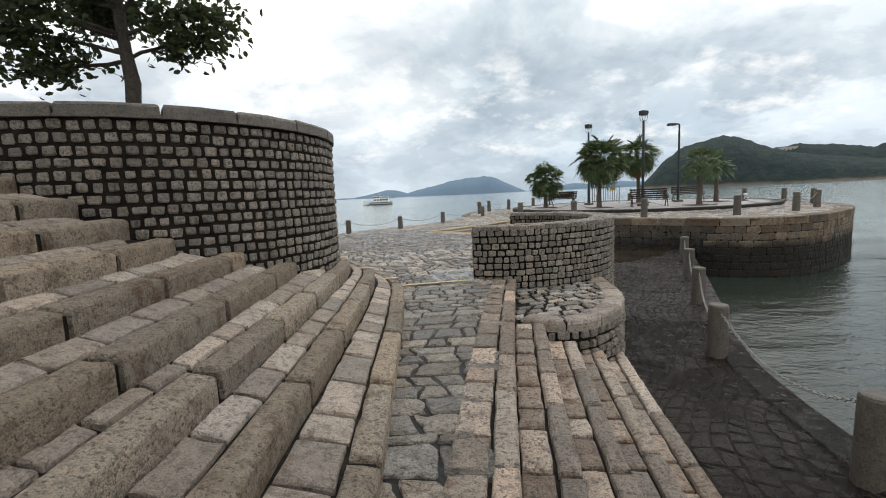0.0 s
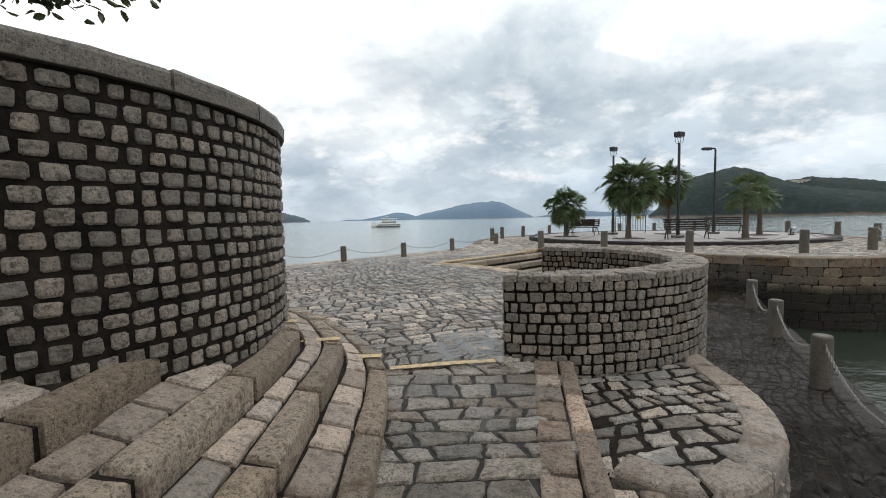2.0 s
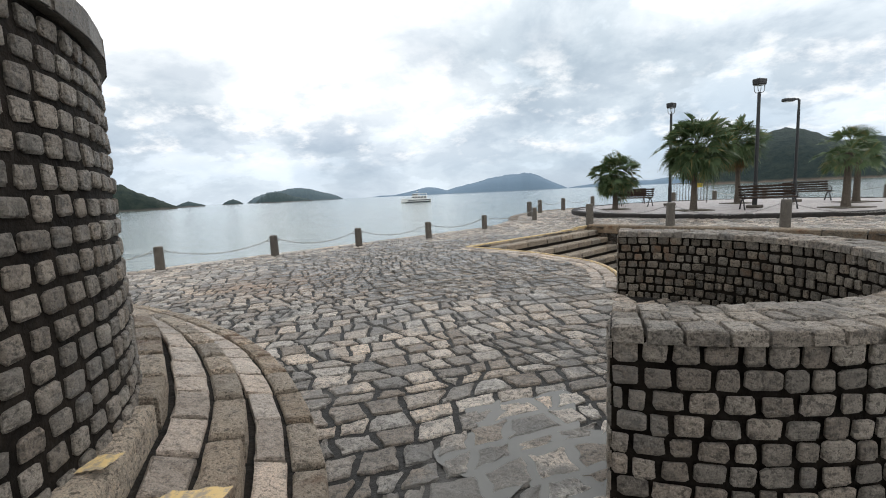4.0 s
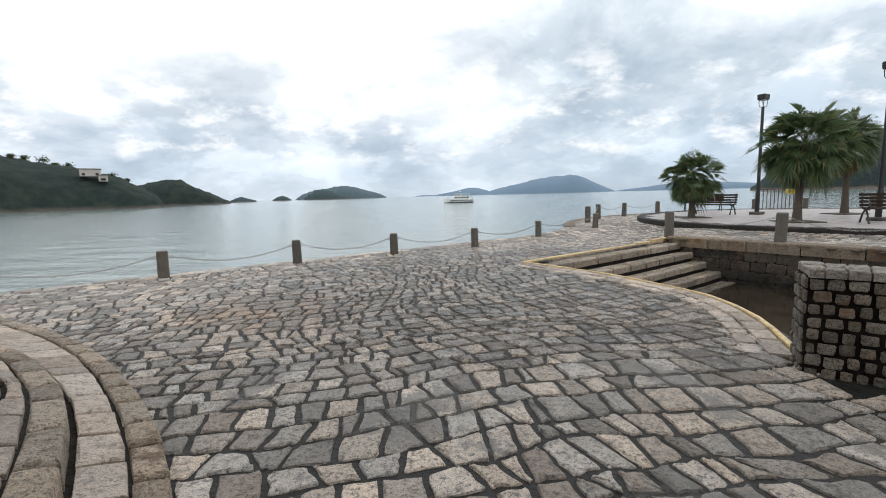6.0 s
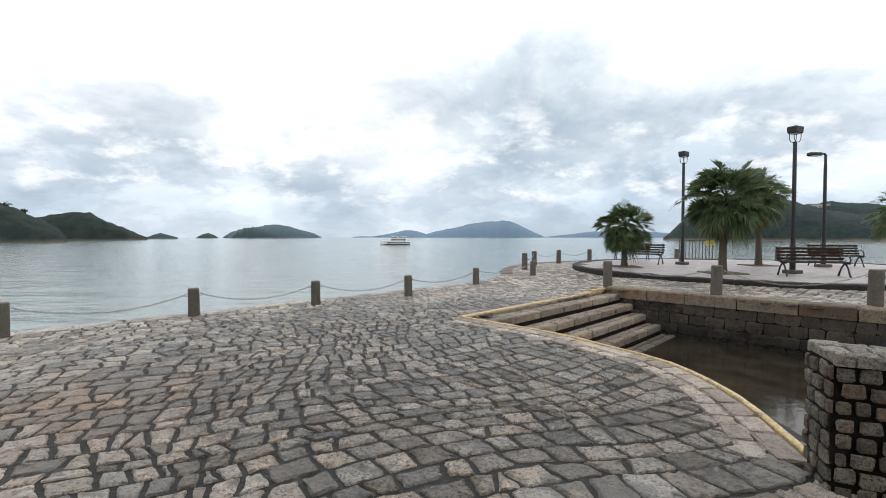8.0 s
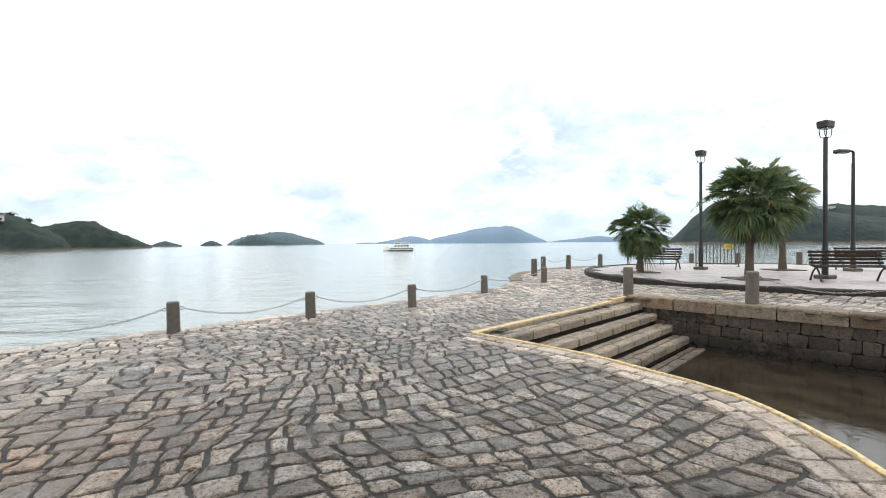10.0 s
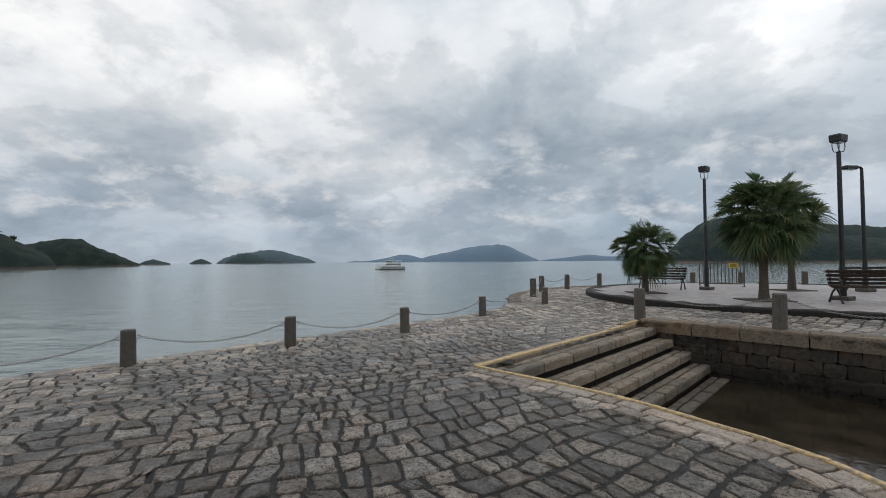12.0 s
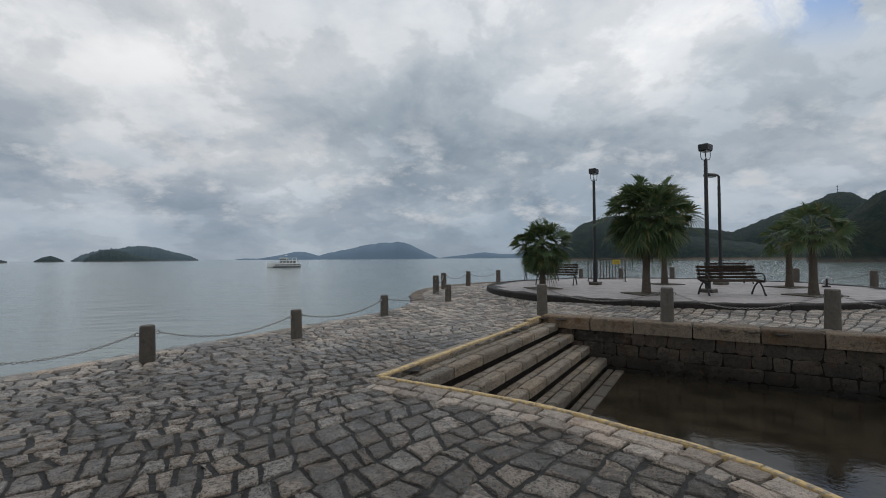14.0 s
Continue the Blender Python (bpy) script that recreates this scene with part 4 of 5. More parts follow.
# ---- fields of irregular setts ----
def field(keep, x0, x1, y0, y1, turn, rows, lens, warp, scale, wander, skew, gap, seed, zf, lift=0.008, fine=None):
    """Irregular stones in wandering rows that share their joints; here and there one is split in two."""
    rng = random.Random(seed)
    ca, sa = math.cos(radians(turn)), math.sin(radians(turn))
    cx, cy = (x0 + x1) / 2, (y0 + y1) / 2
    R = math.hypot(x1 - x0, y1 - y0) / 2
    out = []

    def to(a, b):
        q = noise.noise_vector(Vector((a / scale + 3.1 * seed, b / scale, 0.3)))
        a2, b2 = a + q.x * warp, b + q.y * warp
        return cx + a2 * ca - b2 * sa, cy + a2 * sa + b2 * ca

    def edge(j, b, a):
        return b + wander * (noise.noise(Vector((a * 1.5, j * 7.7, seed))) + 0.7 * noise.noise(Vector((a * 4.3, j * 5.1, seed + 9))))

    b, j = -R, 0
    while b < R:
        hgt = rng.uniform(*rows)
        a = -R + rng.uniform(0, 0.3)
        s0 = rng.uniform(-skew, skew)
        while a < R:
            w = rng.uniform(*lens)
            s1 = rng.uniform(-skew, skew)
            m = to(a + w / 2, b + hgt / 2)
            if x0 - 0.5 < m[0] < x1 + 0.5 and y0 - 0.5 < m[1] < y1 + 0.5:
                cells = [(a, s0, a + w, s1)]
                if w > sum(lens) / 2 and rng.random() < 0.16:
                    c, sc = a + w * rng.uniform(0.3, 0.7), rng.uniform(-skew, skew)
                    cells = [(a, s0, c, sc), (c, sc, a + w, s1)]
                for u, su, e, se in cells:
                    q = [to(u - su, edge(j, b, u - su)), to(e - se, edge(j, b, e - se)), to(e + se, edge(j + 1, b + hgt, e + se)), to(u + su, edge(j + 1, b + hgt, u + su))]
                    q = inset(q, gap * rng.uniform(0.6, 1.5))
                    if not keep(q):
                        continue
                    near = fine is None or fine(*m)
                    c = (sum(p[0] for p in q) / 4, sum(p[1] for p in q) / 4)
                    poly = []
                    for i in range(4):
                        p, o, n2 = q[i], q[i - 1], q[(i + 1) % 4]
                        t = rng.uniform(0.03, 0.11)
                        poly.append((p[0] + (o[0] - p[0]) * t, p[1] + (o[1] - p[1]) * t))
                        poly.append((p[0] + (n2[0] - p[0]) * t, p[1] + (n2[1] - p[1]) * t))
                        if near:
                            for t in (rng.uniform(0.26, 0.42), rng.uniform(0.58, 0.74)):
                                k = rng.uniform(-0.07, 0.11)
                                x, y = p[0] + (n2[0] - p[0]) * t, p[1] + (n2[1] - p[1]) * t
                                poly.append((x + (c[0] - x) * k, y + (c[1] - y) * k))
                    zt = zf(*m) + lift + rng.uniform(-0.004, 0.004)
                    out.append((poly, zt, zt - 0.06))
            s0, a = s1, a + w
        b += hgt
        j += 1
    return out


def on_plaza(q):
    for x, y in q:
        if not inside(PLAZA_POLY, x, y):
            return False
        if (x - 11.5) ** 2 + (y - 21.4) ** 2 < 6.9 ** 2:
            return False
    x, y = q[0]
    if inside(TOWER_POLY, x, y):
        return False
    if y < 5.5 and x < 0.1 and all(left_floor(px, py) > 0.06 for px, py in q):
        return False
    if math.hypot(x - PAR_C.x, y - PAR_C.y) < PAR_R + 0.4 and math.hypot(x - PAR_C.x, y - PAR_C.y) > PAR_R + 0.05 and y < 2.1 and x > 1.6:
        return False
    if y < 1.1 and x > right_x(y) - 0.33:
        return False
    return x > -15 and y > -8


def close_by(x, y):
    return math.hypot(x + 0.3, y - 6.0) < 6.5


cob = field(lambda q: on_plaza(q) and (q[0][1] > 1.25 or q[0][0] < -2), -15, 20, -8, 31, 27, (0.18, 0.265), (0.16, 0.31), 0.6, 2.8, 0.06, 0.045, 0.0115, 3, gz, fine=close_by)
strip = field(lambda q: on_plaza(q) and q[0][1] <= 1.3 and q[0][0] > -0.5, -0.5, 2.0, -8, 1.5, 3, (0.16, 0.27), (0.18, 0.40), 0.1, 2.0, 0.06, 0.04, 0.008, 4, gz)
place_setts(plaza, "sett", strip, M_STRIP, limit=110, shape=cobble, bevel=0.012, rough=0.005, tilt=0.01)
cob.sort(key=lambda c: math.hypot(c[0][0][0] + 0.4, (c[0][0][1] - 5.6) * 0.8))
place_setts(plaza, "sett", cob, M_COBBLE, limit=190, rest_label="irregular granite setts laid in wandering rows", shape=cobble, bevel=0.013, rough=0.006, tilt=0.016)


def on_low(q):
    return all(inside(LOW_POLY, x, y) for x, y in q) and q[0][1] > -9


lowset = field(on_low, 1, 10, -8, 15.5, 62, (0.11, 0.19), (0.13, 0.30), 0.35, 1.6, 0.07, 0.04, 0.003, 5, lambda x, y: LOW, 0.004, fine=lambda x, y: False)
lowset.sort(key=lambda c: math.hypot(c[0][0][0] - 3.4, c[0][0][1] - 0.5))
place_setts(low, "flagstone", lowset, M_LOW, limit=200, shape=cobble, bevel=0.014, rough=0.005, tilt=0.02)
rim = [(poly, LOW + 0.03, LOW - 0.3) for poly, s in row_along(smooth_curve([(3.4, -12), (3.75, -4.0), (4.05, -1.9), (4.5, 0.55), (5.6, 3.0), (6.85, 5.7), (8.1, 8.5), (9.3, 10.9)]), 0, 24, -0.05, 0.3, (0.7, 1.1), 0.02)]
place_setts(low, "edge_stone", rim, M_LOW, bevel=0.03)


def on_landing(q):
    return sum(inside(land_poly, x, y) for x, y in q) >= 3


place_setts(landing, "sett", field(on_landing, 1.2, 3.3, -0.3, 2.7, 10, (0.15, 0.23), (0.16, 0.34), 0.2, 1.0, 0.03, 0.03, 0.016, 9, lambda x, y: LAND_Z, 0.006), M_COBBLE, shape=cobble, bevel=0.016)

# ---- edges of the plaza ----
kerb = [(poly, gz(poly[4][0], poly[4][1]) + 0.022, -0.3) for poly, s in row_along(YELLOW, 0.0, YELLOW.length - 0.1, 0.064, 0.255, (0.28, 0.52), 0.03)]
kerb += [(poly, gz(poly[4][0], poly[4][1]) + 0.018 + RNG.uniform(-0.005, 0.005), -0.3) for poly, s in row_along(YELLOW, 0.0, YELLOW.length - 0.1, 0.28, 0.44, (0.18, 0.34), 0.03)]
place_setts(plaza, "edge_slab", kerb, M_TREAD, bevel=0.015, rough=0.009, tilt=0.008)
stripe = [(poly, gz(poly[4][0], poly[4][1]) + 0.035, -0.2) for poly, s in row_along(YELLOW, 0.0, YELLOW.length, -0.012, 0.046, (0.6, 1.0), 0.006)]
place_setts(plaza, "painted_edge", stripe, M_PAINT, bevel=0.012, rough=0.004)
stripe = [(poly, gz(poly[4][0], poly[4][1]) + 0.03, -0.03) for poly, s in row_along(STAIR_TOP, 0.0, STAIR_TOP.length, 0.0, 0.09, (0.5, 0.9), 0.008)]
place_setts(plaza, "painted_edge", stripe, M_PAINT, bevel=0.015, rough=0.005)
cap = [(poly, gz(poly[4][0], poly[4][1]) + 0.03, gz(poly[4][0], poly[4][1]) - 0.24) for poly, s in row_along(PIER, 0.0, PIER.length, -0.04, 0.42, (0.8, 1.15), 0.025)]
place_setts(pier_wall, "cap_stone", cap, M_PIER, bevel=0.03, rough=0.008)
cap = [(poly, gz(poly[4][0], poly[4][1]) + 0.012, gz(poly[4][0], poly[4][1]) - 0.3) for poly, s in row_along(QUAY, 0.0, QUAY.length - 10, -0.02, 0.3, (0.35, 0.8), 0.02)]
place_setts(quay_wall, "edge_stone", cap, M_COBBLE, bevel=0.03, rough=0.01)
spots = courses(PIER, 0.0, 22.0, -2.0, -0.15, 0.25, (0.24, 0.55), 0.014, 0.018, 1, None, 0.006)
spots.sort(key=lambda q: q[0].y + q[0].x * 0.3)
# blocks inside the recess take the darker granite
face_stones(pier_wall, [q for q in spots if q[0].x < 9.6], M_PIER_DARK, limit=150)
face_stones(pier_wall, [q for q in spots if q[0].x >= 9.6], M_PIER, limit=150)
face_stones(stair_wall, courses(YELLOW, 0.0, YELLOW.length, -1.1, -0.1, 0.2, (0.25, 0.45), 0.03, 0.03, 1), M_PIER)
lines = Heap()
for pts in ([(-0.12, 1.39), (0.1, 1.44), (0.3, 1.49), (0.58, 1.545), (0.86, 1.58)],):
    ln = smooth_curve(pts)
    n = 30
    v = []
    for i in range(n + 1):
        s = ln.length * i / n
        a, b = ln.off(s, -0.045 + RNG.uniform(-0.008, 0.008)), ln.off(s, 0.045 + RNG.uniform(-0.006, 0.006))
        v += [(a.x, a.y, 0.03), (b.x, b.y, 0.03)]
    lines.add(v, [(2 * i, 2 * i + 2, 2 * i + 3, 2 * i + 1) for i in range(n)])
for k, (xa, ya, xb, yb) in {1: (-0.49, 1.34, -0.19, 1.385), 2: (-0.87, 1.235, -0.54, 1.285), 3: (-0.97, 1.17, -0.88, 1.2)}.items():
    z = left_z(k, xa, ya) + 0.012
    n = 10
    v = []
    for i in range(n + 1):
        t = i / n
        x, y = xa + (xb - xa) * t, ya + (yb - ya) * t
        v += [(x, y - 0.05 + RNG.uniform(-0.008, 0.008), z), (x, y + 0.05 + RNG.uniform(-0.008, 0.008), z)]
    lines.add(v, [(2 * i, 2 * i + 2, 2 * i + 3, 2 * i + 1) for i in range(n)])
tagged(add_mesh("painted_line", lines, M_PAINT), "worn yellow line painted across the stones", "road marking", kind="structure")

# ---- recessed stairs between plaza and pier ----
stairs = tagged(new("landing_stairs"), "recessed granite stairs descending to the water's edge", "steps", kind="structure")
dirn, perp = Vector((0.669, 0.743, 0)), Vector((0.743, -0.669, 0))
nosing, pavers = [], []
for k in range(0, 5):
    o = 0.40 + 0.36 * k
    z = -0.05 - 0.227 * k
    a = Vector((-0.14, 11.2, 0)) + perp * o - dirn * (0.35 + 0.04 * k * k * 0.4)
    b = Vector((3.8, 15.58, 0)) + perp * o + dirn * 0.02
    ln = Line([a, b])
    for poly, s in row_along(ln, 0.0, ln.length, 0.0, 0.2, (0.6, 0.95), 0.055):
        nosing.append((ragged(poly, 0.18, 0.005), z, z - 0.155))
    for poly, s in row_along(ln, 0.0, ln.length, 0.225, 0.345, (0.28, 0.5), 0.032):
        pavers.append((poly, z - 0.006, z - 0.15))
    # near-black bed below each nosing: the undercut's shade is put into its colour
    add_mesh("step_bed", band(ln, 0.0, ln.length, 0.055, 0.6, -1.6, z - 0.03, 3), M_STEPJOINT_SHADE, stairs)
for poly, s in row_along(STAIR_TOP, 0.0, STAIR_TOP.length, -0.012, 0.24, (0.6, 0.95), 0.03):
    nosing.append((ragged(poly, 0.18, 0.004), 0.012, -0.32))
place_setts(stairs, "step_block", nosing, M_STAIR, bevel=0.035, rough=0.007)
place_setts(stairs, "tread_paver", pavers, M_STAIR, bevel=0.016)

# ---- plain ground beyond what the walk sees ----
PLATEAU = [(-3.0, -8.0), (-3.1, -5.0), (-3.3, -3.2), (-3.55, -2.2), (-4.1, -1.2), (-5.2, -0.5), (-9.0, 0.6), (-9.0, -8.0)]
tagged(add_mesh("pavement_upper", prism(PLATEAU, -0.5, 2.03), M_PAVE), "plain stone-paved level at the head of the steps", "pavement", kind="structure")
tagged(add_mesh("pavement_approach", prism([(-3.2, -20.0), (0.9, -20.0), (0.9, -8.0), (-3.2, -8.0)], -0.6, 0.0), M_COBBLE), "granite-paved approach to the steps", "pavement", kind="structure")

# ---- rainwater lying at the foot of the parapet ----
ring = []
for i in range(48):
    a = 2 * math.pi * i / 48
    n = noise.noise(Vector((math.cos(a) * 2.6, math.sin(a) * 2.6, 4.4)))
    ring.append((0.72 + math.cos(a) * 0.42 * (1 + 0.9 * n), 2.22 + math.sin(a) * 0.52 * (1 + 0.9 * n)))
h = Heap()
h.add([(x, y, 0.004) for x, y in ring], [tuple(range(48))])
tagged(add_mesh("puddle", h, M_PUDDLE), "shallow puddle of rainwater at the foot of the parapet", "puddle", kind="structure")

# ---- shallow water lying at the foot of the stairs ----
rim = []
for i in range(90):
    a = 2 * math.pi * i / 90
    k = 1 + 0.25 * noise.noise(Vector((math.cos(a) * 2.2, math.sin(a) * 2.2, 8.1)))
    x, y = 4.9 + math.cos(a) * 3.6 * k, 11.6 + math.sin(a) * 3.0 * k
    rim.append((x, y))
h = Heap()
h.add([(x, y, LOW + 0.014) for x, y in rim], [tuple(range(90))])
tagged(add_mesh("water_shallow", h, M_SHALLOW), "thin dark sheet of water at the foot of the stairs", "water", kind="structure")

# ---- round terrace on the pier ----
TC, TR, TZ = Vector((11.5, 21.4, 0)), 7.05, 0.30
terrace = tagged(add_mesh("floor_terrace", lathe([(TR - 0.05, -0.4), (TR - 0.05, TZ - 0.012), (0.05, TZ - 0.012)], 96), M_JOINT), "raised round terrace paved in pale grey slabs", "terrace", kind="structure")
terrace.matrix_basis = Matrix.Translation(TC)
tiles = []
for i in range(-16, 17):
    for j in range(-16, 17):
        x0, y0 = i * 0.45, j * 0.45
        q = [(x0 + 0.004, y0 + 0.004), (x0 + 0.446, y0 + 0.004), (x0 + 0.446, y0 + 0.446), (x0 + 0.004, y0 + 0.446)]
        if all(math.hypot(*p) < TR - 0.2 for p in q):
            tiles.append((q, TZ, TZ - 0.03))
tiles.sort(key=lambda t: t[0][0][1] + t[0][0][0] * 0.5)
place_setts(terrace, "paving_slab", tiles, M_PAVE, bevel=0.003, rough=0.0008, limit=250)
ring = Line([Vector((math.cos(radians(a)), math.sin(radians(a)), 0)) * TR for a in np.arange(0, 360.1, 2.0)])
kerbs = [(poly, TZ + 0.02, -0.25) for poly, s in row_along(ring, 0.0, ring.length, -0.05, 0.22, (0.75, 1.0), 0.012)]
place_setts(terrace, "kerb_stone", kerbs, M_KERB, bevel=0.04, rough=0.004)


# ---- bollards and chains ----
def make_bollard(height, slim=1.0):
    root = new("bollard")
    add_mesh("post", lathe([(r * slim, z) for r, z in ((0.128, -0.06), (0.128, 0.02), (0.121, height - 0.03), (0.110, height - 0.006), (0.088, height))], 20), M_BOLLARD, root, smooth=False)
    for sgn in (-1, 1):
        r = Heap()
        t = tube([(sgn * 0.115, 0, height - 0.12), (sgn * 0.15, 0, height - 0.10), (sgn * 0.17, 0, height - 0.13), (sgn * 0.15, 0, height - 0.16), (sgn * 0.115, 0, height - 0.15)], [0.010] * 5, 6)
        add_mesh("chain_eye", t, M_CHAIN, root, "rusty iron chain eye")
    return tagged(root, "round granite bollard with iron chain eyes", "bollard", "chained bollards")


B_TALL, B_SHORT, B_LOW = make_bollard(0.75), make_bollard(0.57, 0.86), make_bollard(0.72)
link = Heap()
for i in range(10):
    w = 2 * math.pi * i / 10
    c = Vector((math.cos(w) * 0.030, math.sin(w) * 0.015, 0))
    for j in range(5):
        u = 2 * math.pi * j / 5
        out = Vector((math.cos(w), math.sin(w), 0))
        link.v.append(tuple(c + (out * math.cos(u) + Vector((0, 0, 1)) * math.sin(u)) * 0.0055))
for i in range(10):
    for j in range(5):
        link.f.append((i * 5 + j, ((i + 1) % 10) * 5 + j, ((i + 1) % 10) * 5 + (j + 1) % 5, i * 5 + (j + 1) % 5))


def chain(a, b, sag, label="slack steel chain hung between stone bollards"):
    a, b = Vector(a), Vector(b)
    mid = (a + b) / 2
    h = Heap()
    n = max(6, int((b - a).length / 0.049))
    pts = [a.lerp(b, t / n) - Vector((0, 0, sag * 4 * (t / n) * (1 - t / n))) for t in range(n + 1)]
    for i in range(n):
        p, d = (pts[i] + pts[i + 1]) / 2, (pts[i + 1] - pts[i]).normalized()
        side = d.cross(Vector((0, 0, 1))).normalized()
        up = side.cross(d)
        if i % 2:
            side, up = up, -side
        m = Matrix((d, side, up)).transposed().to_4x4()
        m.translation = p - mid
        h.add([tuple(m @ Vector(q)) for q in link.v], link.f)
    ob = add_mesh("chain", h, M_CHAIN, smooth=True)
    ob.location = mid
    return tagged(ob, label, "chain", "chains between bollards")


def bollard_row(proto, height, spots, sag=0.16, zf=gz, gaps=()):
    first = not proto.get("placed")
    for i, (x, y) in enumerate(spots):
        ax, ay = spots[max(0, i - 1)]
        bx, by = spots[min(len(spots) - 1, i + 1)]
        m = pose(x, y, zf(x, y), RNG.uniform(-1, 1), RNG.uniform(-1, 1), math.degrees(math.atan2(by - ay, bx - ax)))
        if first:
            proto.matrix_basis = m
            proto["placed"] = 1
            first = False
        else:
            copy_thing(proto, m)
    for i in range(len(spots) - 1):
        if i in gaps:
            continue
        (x0, y0), (x1, y1) = spots[i], spots[i + 1]
        d = Vector((x1 - x0, y1 - y0, 0)).normalized() * 0.165
        chain((x0 + d.x, y0 + d.y, zf(x0, y0) + height - 0.13), (x1 - d.x, y1 - d.y, zf(x1, y1) + height - 0.13), sag * RNG.uniform(0.85, 1.15))


bollard_row(B_SHORT, 0.57, [(-13.5, 3.1), (-11.45, 5.3), (-9.5, 7.4), (-7.5, 9.6), (-5.62, 11.65), (-3.66, 13.25), (-1.66, 14.8), (0.21, 17.9), (2.45, 20.3)], 0.17)
bollard_row(B_TALL, 0.75, [(3.93, 15.84), (5.9, 13.95), (8.26, 12.5), (11.25, 11.5), (13.95, 12.2), (16.2, 14.0), (18.3, 16.8), (18.65, 19.2), (18.35, 22.0), (15.8, 26.6), (14.2, 28.8), (12.0, 29.3)], 0.24)
bollard_row(B_TALL, 0.75, [(7.0, 29.2), (4.9, 27.6), (3.3, 25.7), (2.45, 22.8)], 0.2)
bollard_row(B_LOW, 0.72, [(3.55, -4.6), (3.78, -1.9), (4.2, 0.78), (5.44, 3.5), (6.6, 6.05), (7.85, 8.65)], 0.3, lambda x, y: LOW)
for ob in (B_TALL, B_SHORT, B_LOW):
    del ob["placed"]


# ---- lamp posts ----
def lamp_post(x, y, height, turn, arm=False):
    root = new("street_lamp")
    root.matrix_basis = pose(x, y, TZ, 0, 0, turn)
    add_mesh("pole", lathe([(0.085, 0), (0.085, 0.9), (0.066, 1.0), (0.056, height - 0.5)], 14), M_BLACK, root, "black painted tapered pole")
    part("base_plate", box_bm((0.42, 0.42, 0.12), (0, 0, 0.06), 0.02), M_BOLLARD, root, "grey concrete footing")
    if arm:
        add_mesh("arm", tube([(0, 0, height - 0.52), (0, 0, height - 0.1), (-0.06, 0, height - 0.05), (-0.35, 0, height - 0.05)], [0.05, 0.05, 0.045, 0.04], 8), M_BLACK, root)
        bm = box_bm((0.5, 0.26, 0.13), (-0.5, 0, height - 0.07), 0.03)
        part("lamp_head", bm, M_BLACK, root, "flat black lantern head")
        part("lens", box_bm((0.38, 0.2, 0.02), (-0.5, 0, height - 0.145), 0.005), M_LAMPGLASS, root)
    else:
        z = height - 0.5
        for sgn in (-1, 1):
            for dy in (-0.07, 0.07):
                add_mesh("yoke", tube([(0, dy * 0.3, z - 0.02), (sgn * 0.1, dy, z - 0.005), (sgn * 0.16, dy, z + 0.06), (sgn * 0.18, dy, z + 0.15), (sgn * 0.18, dy, z + 0.3)], [0.012] * 5, 6), M_STEEL, root)
        bm = box_bm((0.41, 0.30, 0.23), (0, 0, z + 0.38), 0.03)
        for v in bm.verts:
            k = 1 + (v.co.z - z - 0.38) * 0.35
            v.co.x, v.co.y = v.co.x * k, v.co.y * k
        part("lamp_head", bm, M_BLACK, root, "black box lantern head")
        part("lens", box_bm((0.32, 0.22, 0.02), (0, 0, z + 0.26), 0.004), M_LAMPGLASS, root)
    return tagged(root, "black lamp post with a %s lantern on the terrace" % ("side-arm" if arm else "yoke-mounted"), "street lamp", "lamp posts on the pier")


lamp_post(10.7, 18.3, 4.85, 25)
lamp_post(9.35, 23.0, 4.95, 40)
lamp_post(14.2, 21.6, 4.58, 10, True)


# ---- benches ----
def make_bench(length=1.75):
    root = new("park_bench")
    for k in range(5):
        part("seat_slat", box_bm((length, 0.075, 0.032), (0, -0.20 + k * 0.095, 0.43 + 0.006 * k), 0.008), M_WOOD, root)
    for k in range(4):
        part("back_slat", box_bm((length, 0.03, 0.075), (0, 0.24 + 0.035 * k, 0.53 + k * 0.105), 0.008), M_WOOD, root)
    for sx in (-length / 2 + 0.08, length / 2 - 0.08):
        add_mesh("leg", tube([(sx, -0.30, 0.0), (sx, -0.24, 0.09), (sx, -0.16, 0.25), (sx, -0.06, 0.36), (sx, 0.0, 0.40)], [0.03, 0.026, 0.024, 0.026, 0.03], 8), M_BLACK, root, "curved cast-iron front leg")
        add_mesh("leg", tube([(sx, 0.36, 0.0), (sx, 0.31, 0.10), (sx, 0.2, 0.27), (sx, 0.08, 0.37), (sx, 0.0, 0.40)], [0.03, 0.026, 0.024, 0.026, 0.03], 8), M_BLACK, root, "curved cast-iron rear leg")
        add_mesh("arm_rest", tube([(sx, -0.22, 0.42), (sx, -0.27, 0.5), (sx, -0.24, 0.6), (sx, -0.14, 0.66), (sx, 0.06, 0.65), (sx, 0.28, 0.62)], [0.022] * 6, 8), M_BLACK, root, "scrolled iron armrest")
        add_mesh("back_bracket", tube([(sx, 0.1, 0.41), (sx, 0.24, 0.46), (sx, 0.30, 0.66), (sx, 0.37, 0.9)], [0.024] * 4, 8), M_BLACK, root)
        add_mesh("seat_bracket", tube([(sx, -0.25, 0.405), (sx, 0.0, 0.40), (sx, 0.22, 0.42)], [0.02] * 3, 8), M_BLACK, root)
    return tagged(root, "slatted dark timber bench with scrolled black iron ends", "bench", "benches on the terrace")


